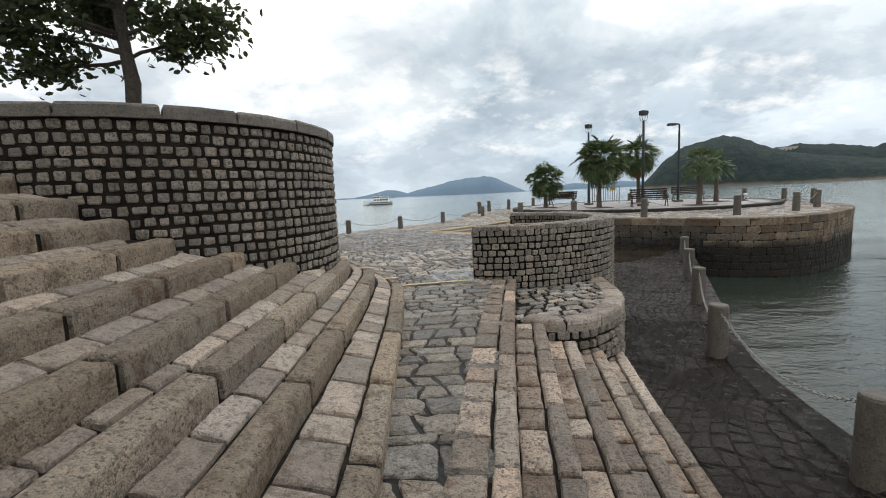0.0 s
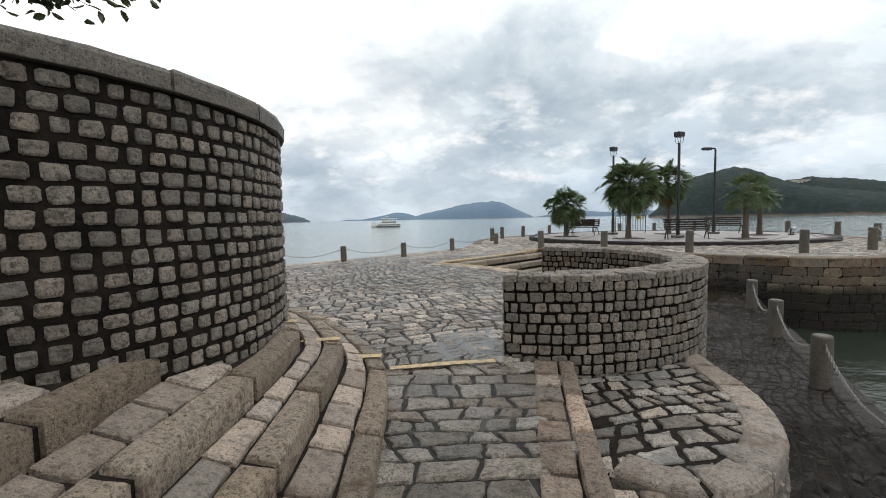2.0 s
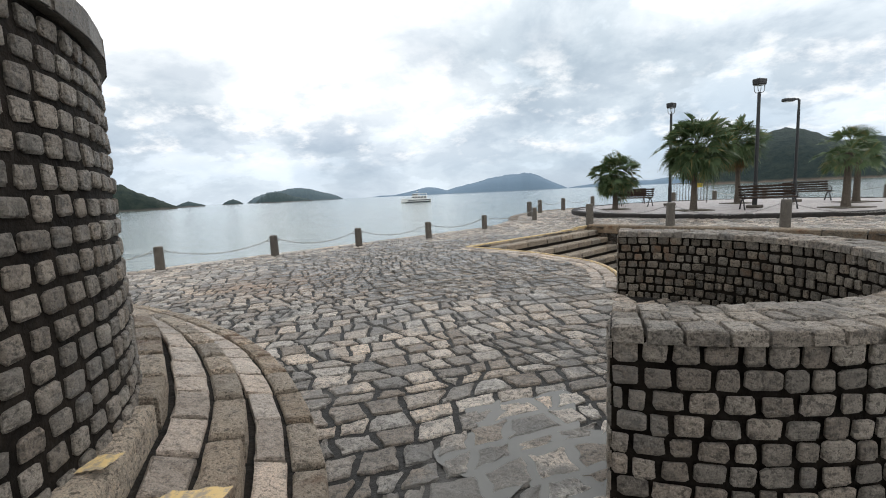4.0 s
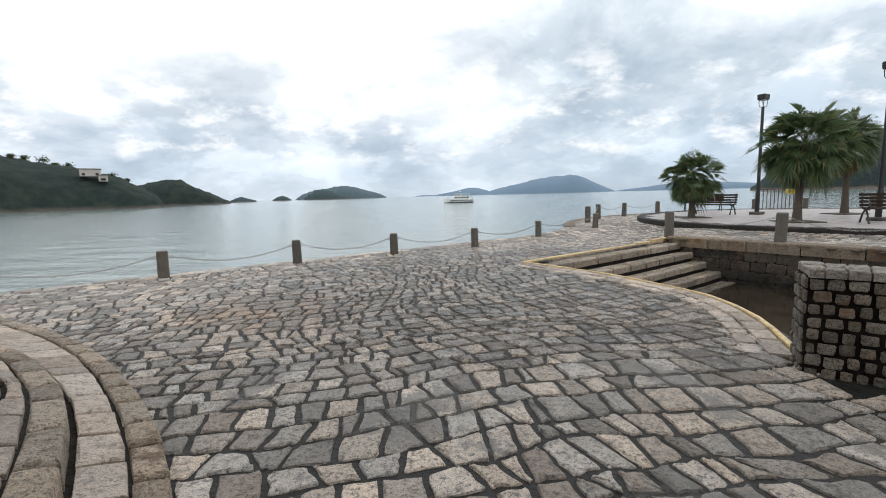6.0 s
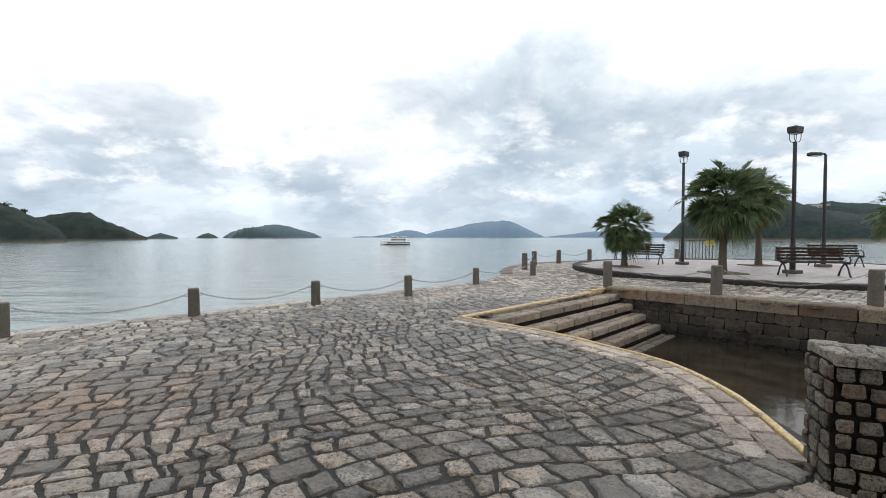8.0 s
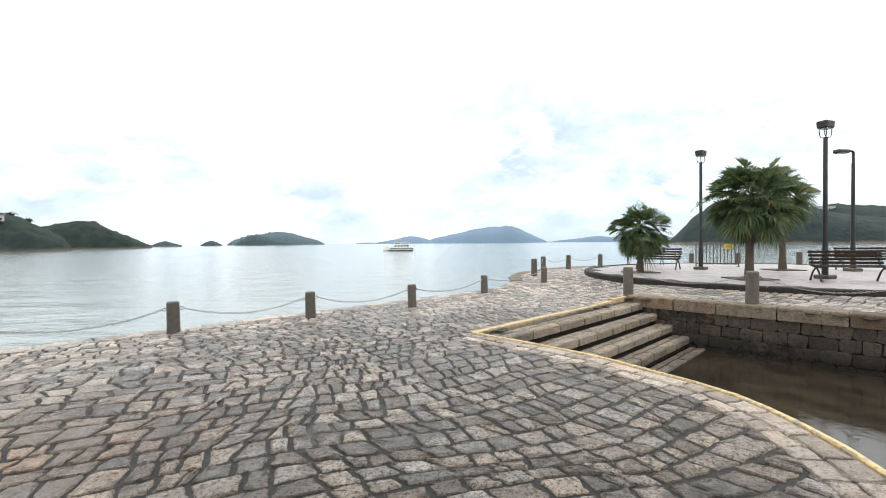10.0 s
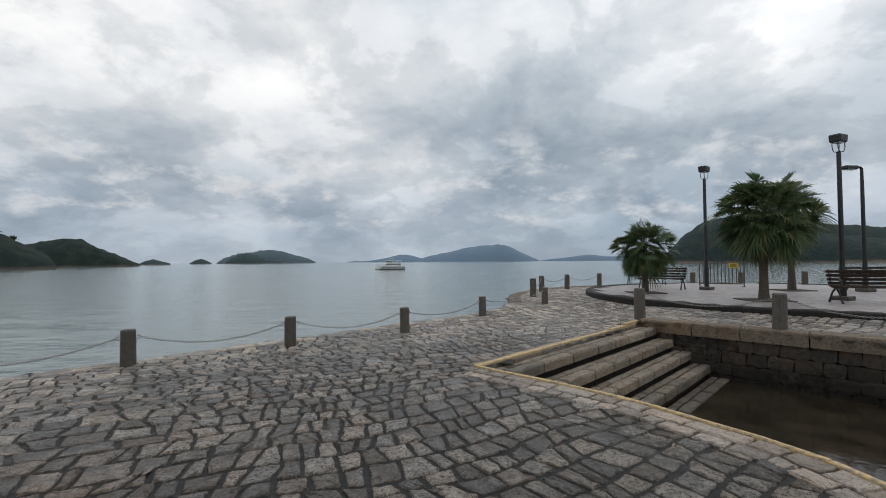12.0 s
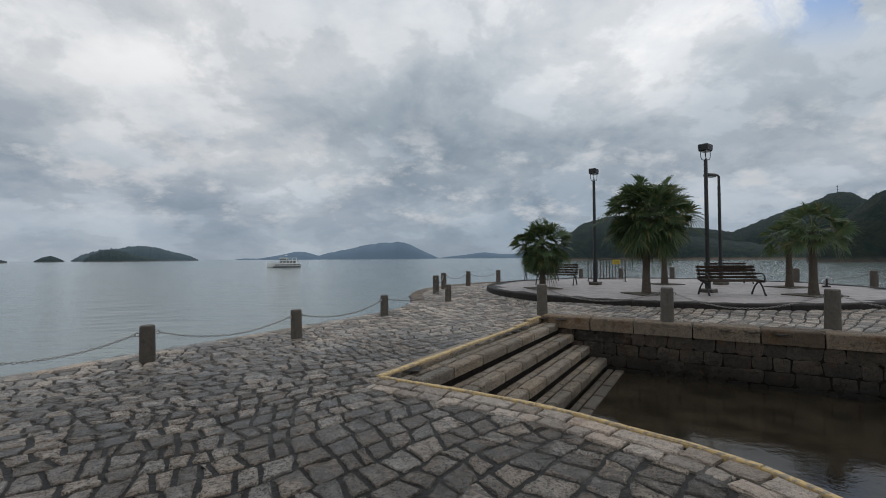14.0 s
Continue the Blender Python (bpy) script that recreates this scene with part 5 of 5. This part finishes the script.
bench = make_bench()
bench.matrix_basis = pose(10.55, 17.2, TZ, 0, 0, -14)
copy_thing(bench, pose(15.0, 22.0, TZ, 0, 0, -14))
copy_thing(bench, pose(7.8, 23.5, TZ, 0, 0, -40))
copy_thing(bench, pose(8.6, 27.0, TZ, 0, 0, 170))


# ---- floodlight on the terrace ----
def floodlight(x, y, turn):
    root = new("floodlight")
    root.matrix_basis = pose(x, y, TZ, 0, 0, turn)
    part("base", box_bm((0.34, 0.24, 0.05), (0, 0, 0.025), 0.01), M_BLACK, root)
    tilt = Matrix.Rotation(radians(-35), 4, "X")
    part("housing", box_bm((0.42, 0.16, 0.30), (0, 0, 0.24), 0.03, tilt), M_LAMPGLASS, root, "pale grey lamp housing")
    part("lens", box_bm((0.36, 0.012, 0.24), (0, 0.09, 0.24), 0.004, tilt), M_LAMPGLASS, root)
    for sx in (-0.22, 0.22):
        part("bracket", box_bm((0.02, 0.06, 0.30), (sx, 0, 0.17), 0.004), M_BLACK, root)
    return tagged(root, "small grey floodlight standing on the terrace", "floodlight")


floodlight(16.6, 19.3, 222)


# ---- barrier ----
def barrier():
    root = new("crowd_barrier")
    root.matrix_basis = pose(11.15, 25.15, TZ, 0, 0, -20)
    w = 1.7
    for z in (0.12, 1.05):
        part("rail", box_bm((w, 0.04, 0.04), (0, 0, z), 0.006), M_STEEL, root)
    for i in range(13):
        part("upright", box_bm((0.045 if i in (0, 12) else 0.03, 0.03, 0.93 if 0 < i < 12 else 1.05), (-w / 2 + w * i / 12, 0, 0.585 if 0 < i < 12 else 0.55), 0.004), M_STEEL, root)
    for sx in (-w / 2 + 0.02, w / 2 - 0.02):
        part("foot", box_bm((0.05, 0.5, 0.03), (sx, 0, 0.015), 0.005), M_STEEL, root)
    part("sign", box_bm((0.36, 0.012, 0.22), (0.45, -0.03, 0.93), 0.002), M_SIGN, root, "yellow notice plate")
    for k in range(3):
        part("lettering", box_bm((0.24, 0.002, 0.018), (0.45, -0.0375, 0.98 - 0.045 * k)), M_BLACK, root)
    return tagged(root, "steel crowd barrier with a yellow notice plate", "barrier")


barrier()


# ---- fan palms ----
def fan_leaf(h, root, d, length, size, rng, droop):
    """One arching stalk and a pleated, cupped fan of fingers that part and hang at their tips."""
    d = d.normalized()
    side = d.cross(Vector((0, 0, 1)))
    if side.length < 0.1:
        side = Vector((1, 0, 0))
    side.normalize()
    up = side.cross(d).normalized()
    turn = rng.gauss(0, 0.55)
    side, up = side * math.cos(turn) + up * math.sin(turn), up * math.cos(turn) - side * math.sin(turn)
    mid = root + d * length * 0.55 + Vector((0, 0, 0.03))
    tip = root + d * length - Vector((0, 0, 0.10 * length))
    w = side * 0.012
    h.add([tuple(root - w), tuple(root + w), tuple(mid + w * 0.8), tuple(mid - w * 0.8), tuple(tip + w * 0.6), tuple(tip - w * 0.6)], [(0, 1, 2, 3), (3, 2, 4, 5)])
    bend = rng.uniform(0.15, 0.7)
    d = (d * math.cos(bend) - up * math.sin(bend)).normalized()
    up = side.cross(d).normalized()
    n = 23
    for i in range(n):
        a = radians(-125 + 250 * i / (n - 1)) + rng.uniform(-0.04, 0.04)
        L = size * (0.76 + 0.24 * math.cos(a * 0.7)) * rng.uniform(0.85, 1.08)
        fd = d * math.cos(a) + side * math.sin(a) + up * (0.05 + 0.22 * abs(math.sin(a)))
        fd.normalize()
        sw = fd.cross(up).normalized() * (size * 0.048)
        m1 = tip + fd * L * 0.55
        m2 = tip + fd * L * 0.82 - Vector((0, 0, droop * L * 0.10))
        e = tip + fd * L * 1.04 - Vector((0, 0, droop * L * (0.22 + rng.uniform(0, 0.22))))
        fold = up * (size * 0.025)
        h.add([tuple(tip), tuple(m1 - sw + fold), tuple(m1 + sw - fold), tuple(m2 - sw * 0.5), tuple(m2 + sw * 0.5), tuple(e)], [(0, 1, 2), (1, 3, 4, 2), (3, 5, 4)])


def palm(x, y, height, spread, seed, leaves=34, dead=0, lean=0.0, low=-55, tall=1.0, label="bushy fan palm growing from the paved terrace"):
    """low: the elevation to which the outer leaves hang; tall: how far the crown is drawn upwards."""
    rng = random.Random(seed)
    root = new("fan_palm")
    root.matrix_basis = pose(x, y, TZ, 0, 0, 0)
    th = height - spread * tall
    pts = [(lean * (k / 8) ** 2, 0, th * k / 8) for k in range(9)]
    add_mesh("trunk", tube(pts, [0.15, 0.125, 0.11, 0.105, 0.10, 0.098, 0.10, 0.12, 0.09], 14), M_TRUNK, root, "grey-brown ringed palm trunk")
    top = Vector(pts[-1])
    crown = Heap()
    for i in range(leaves):
        az = i * 2.39996 + rng.uniform(-0.25, 0.25)
        f = (i + 0.5) / leaves
        rise = math.sin(radians(86)) - (math.sin(radians(86)) - math.sin(radians(low))) * f
        el = math.asin(rise) + rng.uniform(-0.14, 0.14)
        d = Vector((math.cos(az) * math.cos(el), math.sin(az) * math.cos(el), math.sin(el)))
        reach = rng.uniform(0.72, 1.04) * (1 + 0.28 * noise.noise(d * 1.7 + Vector((seed * 3.7, 0, 0))))
        size = spread * rng.uniform(0.34, 0.45)
        d2 = Vector((d.x, d.y, d.z * (tall if d.z > 0 else 1.0)))
        fan_leaf(crown, top + Vector((0, 0, 0.12 - 0.2 * f)), d2, max(0.1, spread * reach - size * 0.85), size, rng, 0.45 + 0.7 * f)
    add_mesh("crown", crown, M_PALM, root, "dense crown of drooping green fan leaves")
    if dead:
        dry = Heap()
        for i in range(dead):
            az = rng.uniform(0, 6.28)
            el = radians(rng.uniform(-80, -60))
            d = Vector((math.cos(az) * math.cos(el), math.sin(az) * math.cos(el), math.sin(el)))
            fan_leaf(dry, top - Vector((0, 0, 0.15)), d, spread * 0.42, spread * 0.34, rng, 1.3)
        add_mesh("dead_leaves", dry, M_DEAD, root, "skirt of dead orange-brown leaves")
    part("planting_pit", box_bm((1.1, 1.1, 0.03), (0, 0, 0.016), 0.006), M_SOIL, root, "square of bare earth round the trunk")
    return tagged(root, label, "palm tree", "fan palms on the terrace")


palm(6.3, 21.4, 2.72, 1.12, 1, 120, low=-64, label="low round fan palm with a ball-shaped crown")
palm(8.4, 18.2, 4.0, 1.42, 2, 130, 3, 0.08, low=-66, tall=1.12)
palm(12.2, 22.4, 4.25, 1.4, 3, 90, 12, -0.1, label="tall fan palm with a skirt of orange dead leaves")
palm(12.6, 16.45, 3.0, 1.03, 4, 36, 0, 0.0, low=-28, tall=1.1, label="sparse young fan palm with upright leaves")
palm(15.2, 19.5, 2.85, 1.05, 5, 34, 0, 0.0, low=-28, label="sparse young fan palm with upright leaves")


# ---- tree behind the round wall ----
def leafy_tree(x, y, z, seed):
    rng = random.Random(seed)
    root = new("broadleaf_tree")
    root.matrix_basis = pose(x, y, z)
    trunk = [(0, 0, -0.1), (0.01, 0.0, 0.5), (0.06, 0.0, 1.0), (0.0, 0.02, 1.4), (-0.04, 0.03, 2.1), (-0.08, 0.05, 3.0), (-0.1, 0.1, 3.9)]
    add_mesh("trunk", tube(trunk, [0.115, 0.085, 0.095, 0.075, 0.066, 0.05, 0.03], 12), M_BARK, root, "slender knotted grey trunk", True)
    tips = []
    for i in range(34):
        az = i * 2.39996 + rng.uniform(-0.3, 0.3)
        f = rng.uniform(0.0, 1.0)
        z0 = 1.25 + 2.4 * f
        reach = rng.uniform(0.9, 1.5) * (1 - 0.3 * f) * (1.0 + 0.6 * max(0, -math.cos(az - 0.5)))
        rise = rng.uniform(-0.05, 0.55) + f * 1.2
        a = Vector((-0.03 * f * 3, 0.03, z0))
        pts, p = [], a.copy()
        for k in range(6):
            t = k / 5
            q = a + Vector((math.cos(az), math.sin(az), 0)) * reach * t + Vector((0, 0, rise * t ** 0.8))
            q += Vector((rng.uniform(-0.1, 0.1), rng.uniform(-0.1, 0.1), rng.uniform(-0.08, 0.08))) * t
            pts.append(tuple(q))
            if t >= 0.3:
                tips.append((q, az, t))
        add_mesh("limb", tube(pts, [0.030 - 0.004 * k for k in range(6)], 6), M_BARK, root)
    leaves, twigs = Heap(), Heap()
    for q, az, t in tips:
        for s in range(11):
            d = Vector((math.cos(az) * 0.7 + rng.gauss(0, 0.7), math.sin(az) * 0.7 + rng.gauss(0, 0.7), rng.gauss(0.12, 0.5))).normalized()
            L = rng.uniform(0.2, 0.55)
            e = q + d * L
            tw = tube([tuple(q), tuple(q + d * L * 0.5 + Vector((0, 0, 0.02))), tuple(e)], [0.009, 0.006, 0.003], 3)
            twigs.add(tw.v, tw.f)
            for k in range(10):
                c = q + d * L * rng.uniform(0.25, 1.08) + Vector((rng.gauss(0, 0.09), rng.gauss(0, 0.09), rng.gauss(0, 0.07)))
                ln = Vector((rng.gauss(0, 1), rng.gauss(0, 1), rng.gauss(-0.35, 0.6))).normalized()
                wd = ln.cross(Vector((rng.gauss(0, 1), rng.gauss(0, 1), rng.gauss(0, 1)))).normalized()
                a, b = rng.uniform(0.038, 0.066), rng.uniform(0.024, 0.04)
                nn = ln.cross(wd) * 0.012
                leaves.add([tuple(c - ln * a), tuple(c - ln * a * 0.45 + wd * b * 0.9 + nn), tuple(c + ln * a * 0.3 + wd * b + nn), tuple(c + ln * a), tuple(c + ln * a * 0.3 - wd * b + nn), tuple(c - ln * a * 0.45 - wd * b * 0.9 + nn)], [(0, 1, 2, 3), (0, 3, 4, 5)])
    add_mesh("twig", twigs, M_BARK, root)
    add_mesh("crown", leaves, M_LEAF, root, "open crown of small dark green leaves")
    return tagged(root, "broad-leaved tree standing in the raised bed", "tree")


leafy_tree(-3.55, 0.92, 2.0, 7)


# ---- hills and islands across the water ----
def ridge(name, mat, label, dist, depth, profile, rough, seed, az_step=0.12, bumps=0.0):
    """A wooded landform on the water: rows of (azimuth, elevation) in degrees seen from the plaza give its crest."""
    az0, az1 = profile[0][0], profile[-1][0]
    n = max(24, int((az1 - az0) / az_step))
    m = 9
    h = Heap()
    for i in range(n + 1):
        az = az0 + (az1 - az0) * i / n
        top = float(np.interp(az, [p[0] for p in profile], [p[1] for p in profile]))
        crest = math.tan(radians(max(0.0, top))) * dist + 3.4
        env = min(1.0, max(0.0, top) * 3)
        for j in range(m):
            t = j / (m - 1)
            d = dist - depth * 0.5 * math.cos(t * math.pi) * min(1.0, 0.3 + env * 0.7)
            prof = math.sin(t * math.pi) ** 0.8 if t < 0.5 else math.sin(t * math.pi)
            x, y = d * math.sin(radians(az)), 4 + d * math.cos(radians(az))
            nz = noise.noise(Vector((x, y, 0)) / (depth * 0.3) + Vector((seed, 0, 0))) * rough + noise.noise(Vector((x, y, 3)) / (depth * 0.07)) * rough * 0.35
            z = SEA - 1.5 + (crest + 0.9) * prof * (1 + (nz * 0.12 if t != 0.5 else nz * 0.03)) + (bumps * noise.noise(Vector((x, y, 9)) / 5.0) * prof if 0 < j < m - 1 else 0)
            h.v.append((x, y, z))
    for i in range(n):
        for j in range(m - 1):
            h.f.append((i * m + j, (i + 1) * m + j, (i + 1) * m + j + 1, i * m + j + 1))
    return tagged(add_mesh(name, h, mat, smooth=True), label, "hill", kind="structure")


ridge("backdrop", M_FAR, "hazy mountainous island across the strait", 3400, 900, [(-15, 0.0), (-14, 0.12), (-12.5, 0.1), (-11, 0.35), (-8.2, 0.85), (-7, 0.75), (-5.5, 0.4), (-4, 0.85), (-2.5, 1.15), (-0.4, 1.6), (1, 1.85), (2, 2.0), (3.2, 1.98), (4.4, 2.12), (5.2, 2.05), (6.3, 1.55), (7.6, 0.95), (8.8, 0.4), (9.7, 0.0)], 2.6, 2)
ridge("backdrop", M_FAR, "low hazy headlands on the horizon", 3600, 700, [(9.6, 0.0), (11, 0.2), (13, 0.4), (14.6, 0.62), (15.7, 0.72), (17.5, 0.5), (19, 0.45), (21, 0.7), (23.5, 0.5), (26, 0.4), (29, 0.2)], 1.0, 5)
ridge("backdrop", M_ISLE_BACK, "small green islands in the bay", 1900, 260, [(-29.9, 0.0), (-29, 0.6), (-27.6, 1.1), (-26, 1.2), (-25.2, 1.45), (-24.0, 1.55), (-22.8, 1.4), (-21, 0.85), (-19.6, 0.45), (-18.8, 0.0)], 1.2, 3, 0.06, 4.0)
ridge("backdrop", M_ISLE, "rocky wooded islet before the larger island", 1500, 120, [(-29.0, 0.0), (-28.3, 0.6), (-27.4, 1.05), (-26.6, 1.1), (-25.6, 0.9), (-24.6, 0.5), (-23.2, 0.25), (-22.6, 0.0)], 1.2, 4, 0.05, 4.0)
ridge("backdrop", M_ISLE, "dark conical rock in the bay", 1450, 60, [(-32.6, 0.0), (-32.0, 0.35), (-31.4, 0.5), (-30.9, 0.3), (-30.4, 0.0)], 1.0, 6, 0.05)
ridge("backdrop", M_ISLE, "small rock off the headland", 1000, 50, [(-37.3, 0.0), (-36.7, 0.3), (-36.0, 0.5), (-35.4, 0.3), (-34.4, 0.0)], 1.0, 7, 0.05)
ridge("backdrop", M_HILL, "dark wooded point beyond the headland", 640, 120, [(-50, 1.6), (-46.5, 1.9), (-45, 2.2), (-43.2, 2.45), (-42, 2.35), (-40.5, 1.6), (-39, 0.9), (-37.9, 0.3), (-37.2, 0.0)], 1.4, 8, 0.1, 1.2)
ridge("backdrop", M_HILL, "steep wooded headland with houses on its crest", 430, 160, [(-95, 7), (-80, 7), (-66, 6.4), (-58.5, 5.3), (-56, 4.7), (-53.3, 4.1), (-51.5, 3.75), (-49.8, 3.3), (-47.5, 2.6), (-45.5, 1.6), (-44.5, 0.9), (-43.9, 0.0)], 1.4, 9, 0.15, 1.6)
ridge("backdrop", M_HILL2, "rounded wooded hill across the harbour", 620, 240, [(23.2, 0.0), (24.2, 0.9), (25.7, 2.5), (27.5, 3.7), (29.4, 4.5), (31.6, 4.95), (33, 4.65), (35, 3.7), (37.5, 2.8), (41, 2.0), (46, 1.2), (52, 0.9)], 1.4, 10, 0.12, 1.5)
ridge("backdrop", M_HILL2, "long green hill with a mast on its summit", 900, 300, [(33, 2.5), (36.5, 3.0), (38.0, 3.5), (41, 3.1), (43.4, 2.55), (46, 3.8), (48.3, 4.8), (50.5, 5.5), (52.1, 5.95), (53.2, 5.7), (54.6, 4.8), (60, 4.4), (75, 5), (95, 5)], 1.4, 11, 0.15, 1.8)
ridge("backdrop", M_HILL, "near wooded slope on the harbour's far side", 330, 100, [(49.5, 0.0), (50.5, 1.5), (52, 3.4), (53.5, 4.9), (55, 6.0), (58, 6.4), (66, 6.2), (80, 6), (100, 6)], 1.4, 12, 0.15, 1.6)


def polar(az, el, dist):
    return dist * math.sin(radians(az)), 4 + dist * math.cos(radians(az)), 1.5 + math.tan(radians(el)) * dist


# ---- houses and mast on the hills ----
def hill_house(az, el, dist, w, d, hgt, label, wall=None):
    x, y, z = polar(az, el, dist)
    root = new("house")
    root.matrix_basis = pose(x, y, z, 0, 0, -az)
    part("wall", box_bm((w, d, hgt), (0, 0, hgt / 2 - 1.5), 0.1), wall or M_HOUSE, root)
    part("roof", box_bm((w + 1, d + 1, 0.6), (0, 0, hgt - 1.3), 0.15), M_ROOF, root)
    for k in range(max(2, int(w / 4))):
        for lv in range(max(1, int(hgt / 3.2))):
            part("window", box_bm((1.7, 0.15, 1.4), (-w / 2 + 2 + k * (w - 4) / max(1, int(w / 4) - 1), -d / 2 - 0.05, -0.2 + lv * 2.9)), M_BOATG, root)
    return tagged(root, label, "house")


hill_house(-50.0, 3.05, 370, 11, 7, 4.5, "pale flat-roofed villa among trees on the headland")
hill_house(-49.0, 2.55, 366, 5, 5, 3.5, "small pale house below the villa on the headland")
hill_house(37.0, 3.0, 800, 26, 8, 5, "row of pale houses on the hill's saddle")
hill_house(51.9, 3.0, 283, 6, 4, 3.4, "weathered block of flats half hidden by trees", M_DULL)
x, y, z = polar(52.1, 5.8, 900)
mast = new("radio_mast")
mast.matrix_basis = pose(x, y, z)
add_mesh("pole", tube([(0, 0, -3), (0, 0, 15)], [0.5, 0.25], 6), M_STEEL, mast)
for k in range(3):
    part("antenna", box_bm((3.0, 0.5, 0.5), (0, 0, 5 + 4 * k)), M_STEEL, mast)
tagged(mast, "thin steel radio mast on the hill summit", "mast")


# ---- trees along the headland's crest ----
def crest_tree(az, el, dist, size, seed):
    rng = random.Random(seed)
    x, y, z = polar(az, el, dist)
    root = new("distant_tree")
    root.matrix_basis = pose(x, y, z)
    add_mesh("trunk", tube([(0, 0, -3), (0.2, 0, size * 0.4), (0, 0.1, size * 0.8)], [0.3, 0.22, 0.1], 6), M_BARK, root)
    hp = Heap()
    for k in range(170):
        c = Vector((rng.gauss(0, size * 0.30), rng.gauss(0, size * 0.30), size * (0.62 + rng.gauss(0, 0.2))))
        a, b = Vector((rng.gauss(0, 1), rng.gauss(0, 1), rng.gauss(0, 1))).normalized() * 0.6, Vector((rng.gauss(0, 1), rng.gauss(0, 1), rng.gauss(0, 1))).normalized() * 0.45
        hp.add([tuple(c - a), tuple(c + b), tuple(c + a), tuple(c - b)], [(0, 1, 2, 3)])
    add_mesh("crown", hp, M_LEAF, root)
    return tagged(root, "tree standing above the headland's wooded crest", "tree", "trees on the headland crest")


for k, (az, el, s) in enumerate([(-58.2, 5.0, 6.5), (-57.3, 4.7, 4.5), (-55.6, 4.45, 4), (-54.7, 4.25, 4.5), (-53.4, 4.0, 6), (-52.6, 3.8, 3.5), (-51.6, 3.6, 5), (-48.2, 2.8, 3.5), (-47.0, 2.3, 3.5), (55.0, 5.0, 5), (56.0, 5.1, 6)]):
    crest_tree(az, el - 0.15, 425 if az < 0 else 326, s, 40 + k)


# ---- motor yacht at anchor ----
def yacht():
    root = new("motor_yacht")
    root.matrix_basis = pose(-31.8, 195, SEA, 0, 0, 6) @ Matrix.Scale(1.12, 4)
    L, B = 11.0, 3.4
    hull = Heap()
    secs = []
    for i in range(13):
        t = i / 12
        x = -L / 2 + L * t
        w = B / 2 * (1 - (1 - min(1, t / 0.42)) ** 2.2) if t < 0.42 else B / 2
        sheer = 1.25 + 0.55 * (1 - t) ** 2
        secs.append((x - (0.9 * (1 - t) if t < 0.2 else 0), max(0.05, w), sheer))
    for x, w, s in secs:
        hull.v += [(x + 0.4 * (s - 1.2), -w, s), (x, -w * 0.85, 0.35), (x, 0, -0.4), (x, w * 0.85, 0.35), (x + 0.4 * (s - 1.2), w, s)]
    for i in range(12):
        for j in range(4):
            hull.f.append((i * 5 + j, i * 5 + 5 + j, i * 5 + 6 + j, i * 5 + 1 + j))
        hull.f.append((i * 5 + 4, i * 5 + 9, i * 5 + 5, i * 5))
    hull.f += [(0, 1, 2, 3, 4), (64, 63, 62, 61, 60)]
    add_mesh("hull", hull, M_BOATW, root, "white planked hull")
    part("waterline_band", box_bm((L * 0.86, B * 0.97, 0.34), (0.5, 0, 0.22), 0.05), M_BOATD, root, "dark boot stripe")
    part("hull_stripe", box_bm((L * 0.80, B + 0.06, 0.22), (0.9, 0, 0.95), 0.03), M_BOATD, root)
    part("deckhouse", box_bm((6.2, 2.7, 1.15), (0.9, 0, 1.85), 0.12), M_BOATW, root)
    part("upper_deck", box_bm((5.6, 3.0, 0.14), (1.3, 0, 2.5), 0.05), M_BOATW, root)
    part("wheelhouse", box_bm((2.4, 2.2, 0.85), (-0.7, 0, 2.95), 0.12), M_BOATW, root)
    part("canopy", box_bm((3.6, 2.6, 0.12), (2.2, 0, 3.4), 0.04), M_BOATW, root)
    part("roof", box_bm((2.6, 2.3, 0.12), (-0.7, 0, 3.45), 0.04), M_BOATW, root)
    for k in range(5):
        part("window", box_bm((0.8, 0.05, 0.5), (-1.4 + k * 1.15, -1.36, 1.98)), M_BOATG, root)
    for k in range(3):
        part("window", box_bm((0.6, 0.05, 0.4), (-1.45 + k * 0.75, -1.11, 3.02)), M_BOATG, root)
    for sx in (1.0, 2.4, 3.8):
        for sy in (-1.2, 1.2):
            add_mesh("post", tube([(sx, sy, 2.5), (sx, sy, 3.4)], [0.04, 0.04], 6), M_BOATW, root)
    add_mesh("mast", tube([(0.1, 0, 3.4), (0.3, 0, 4.9)], [0.07, 0.03], 6), M_STEEL, root)
    part("radar", box_bm((0.9, 0.3, 0.18), (0.2, 0, 4.3), 0.04), M_BOATW, root)
    for k in range(8):
        add_mesh("stanchion", tube([(-5.2 + k * 0.45, -1.0 - 0.06 * k, 1.65 - 0.04 * k), (-5.2 + k * 0.45, -1.0 - 0.06 * k, 2.35 - 0.05 * k)], [0.025] * 2, 5), M_STEEL, root)
    return tagged(root, "white two-deck motor yacht anchored in the bay", "boat")


yacht()
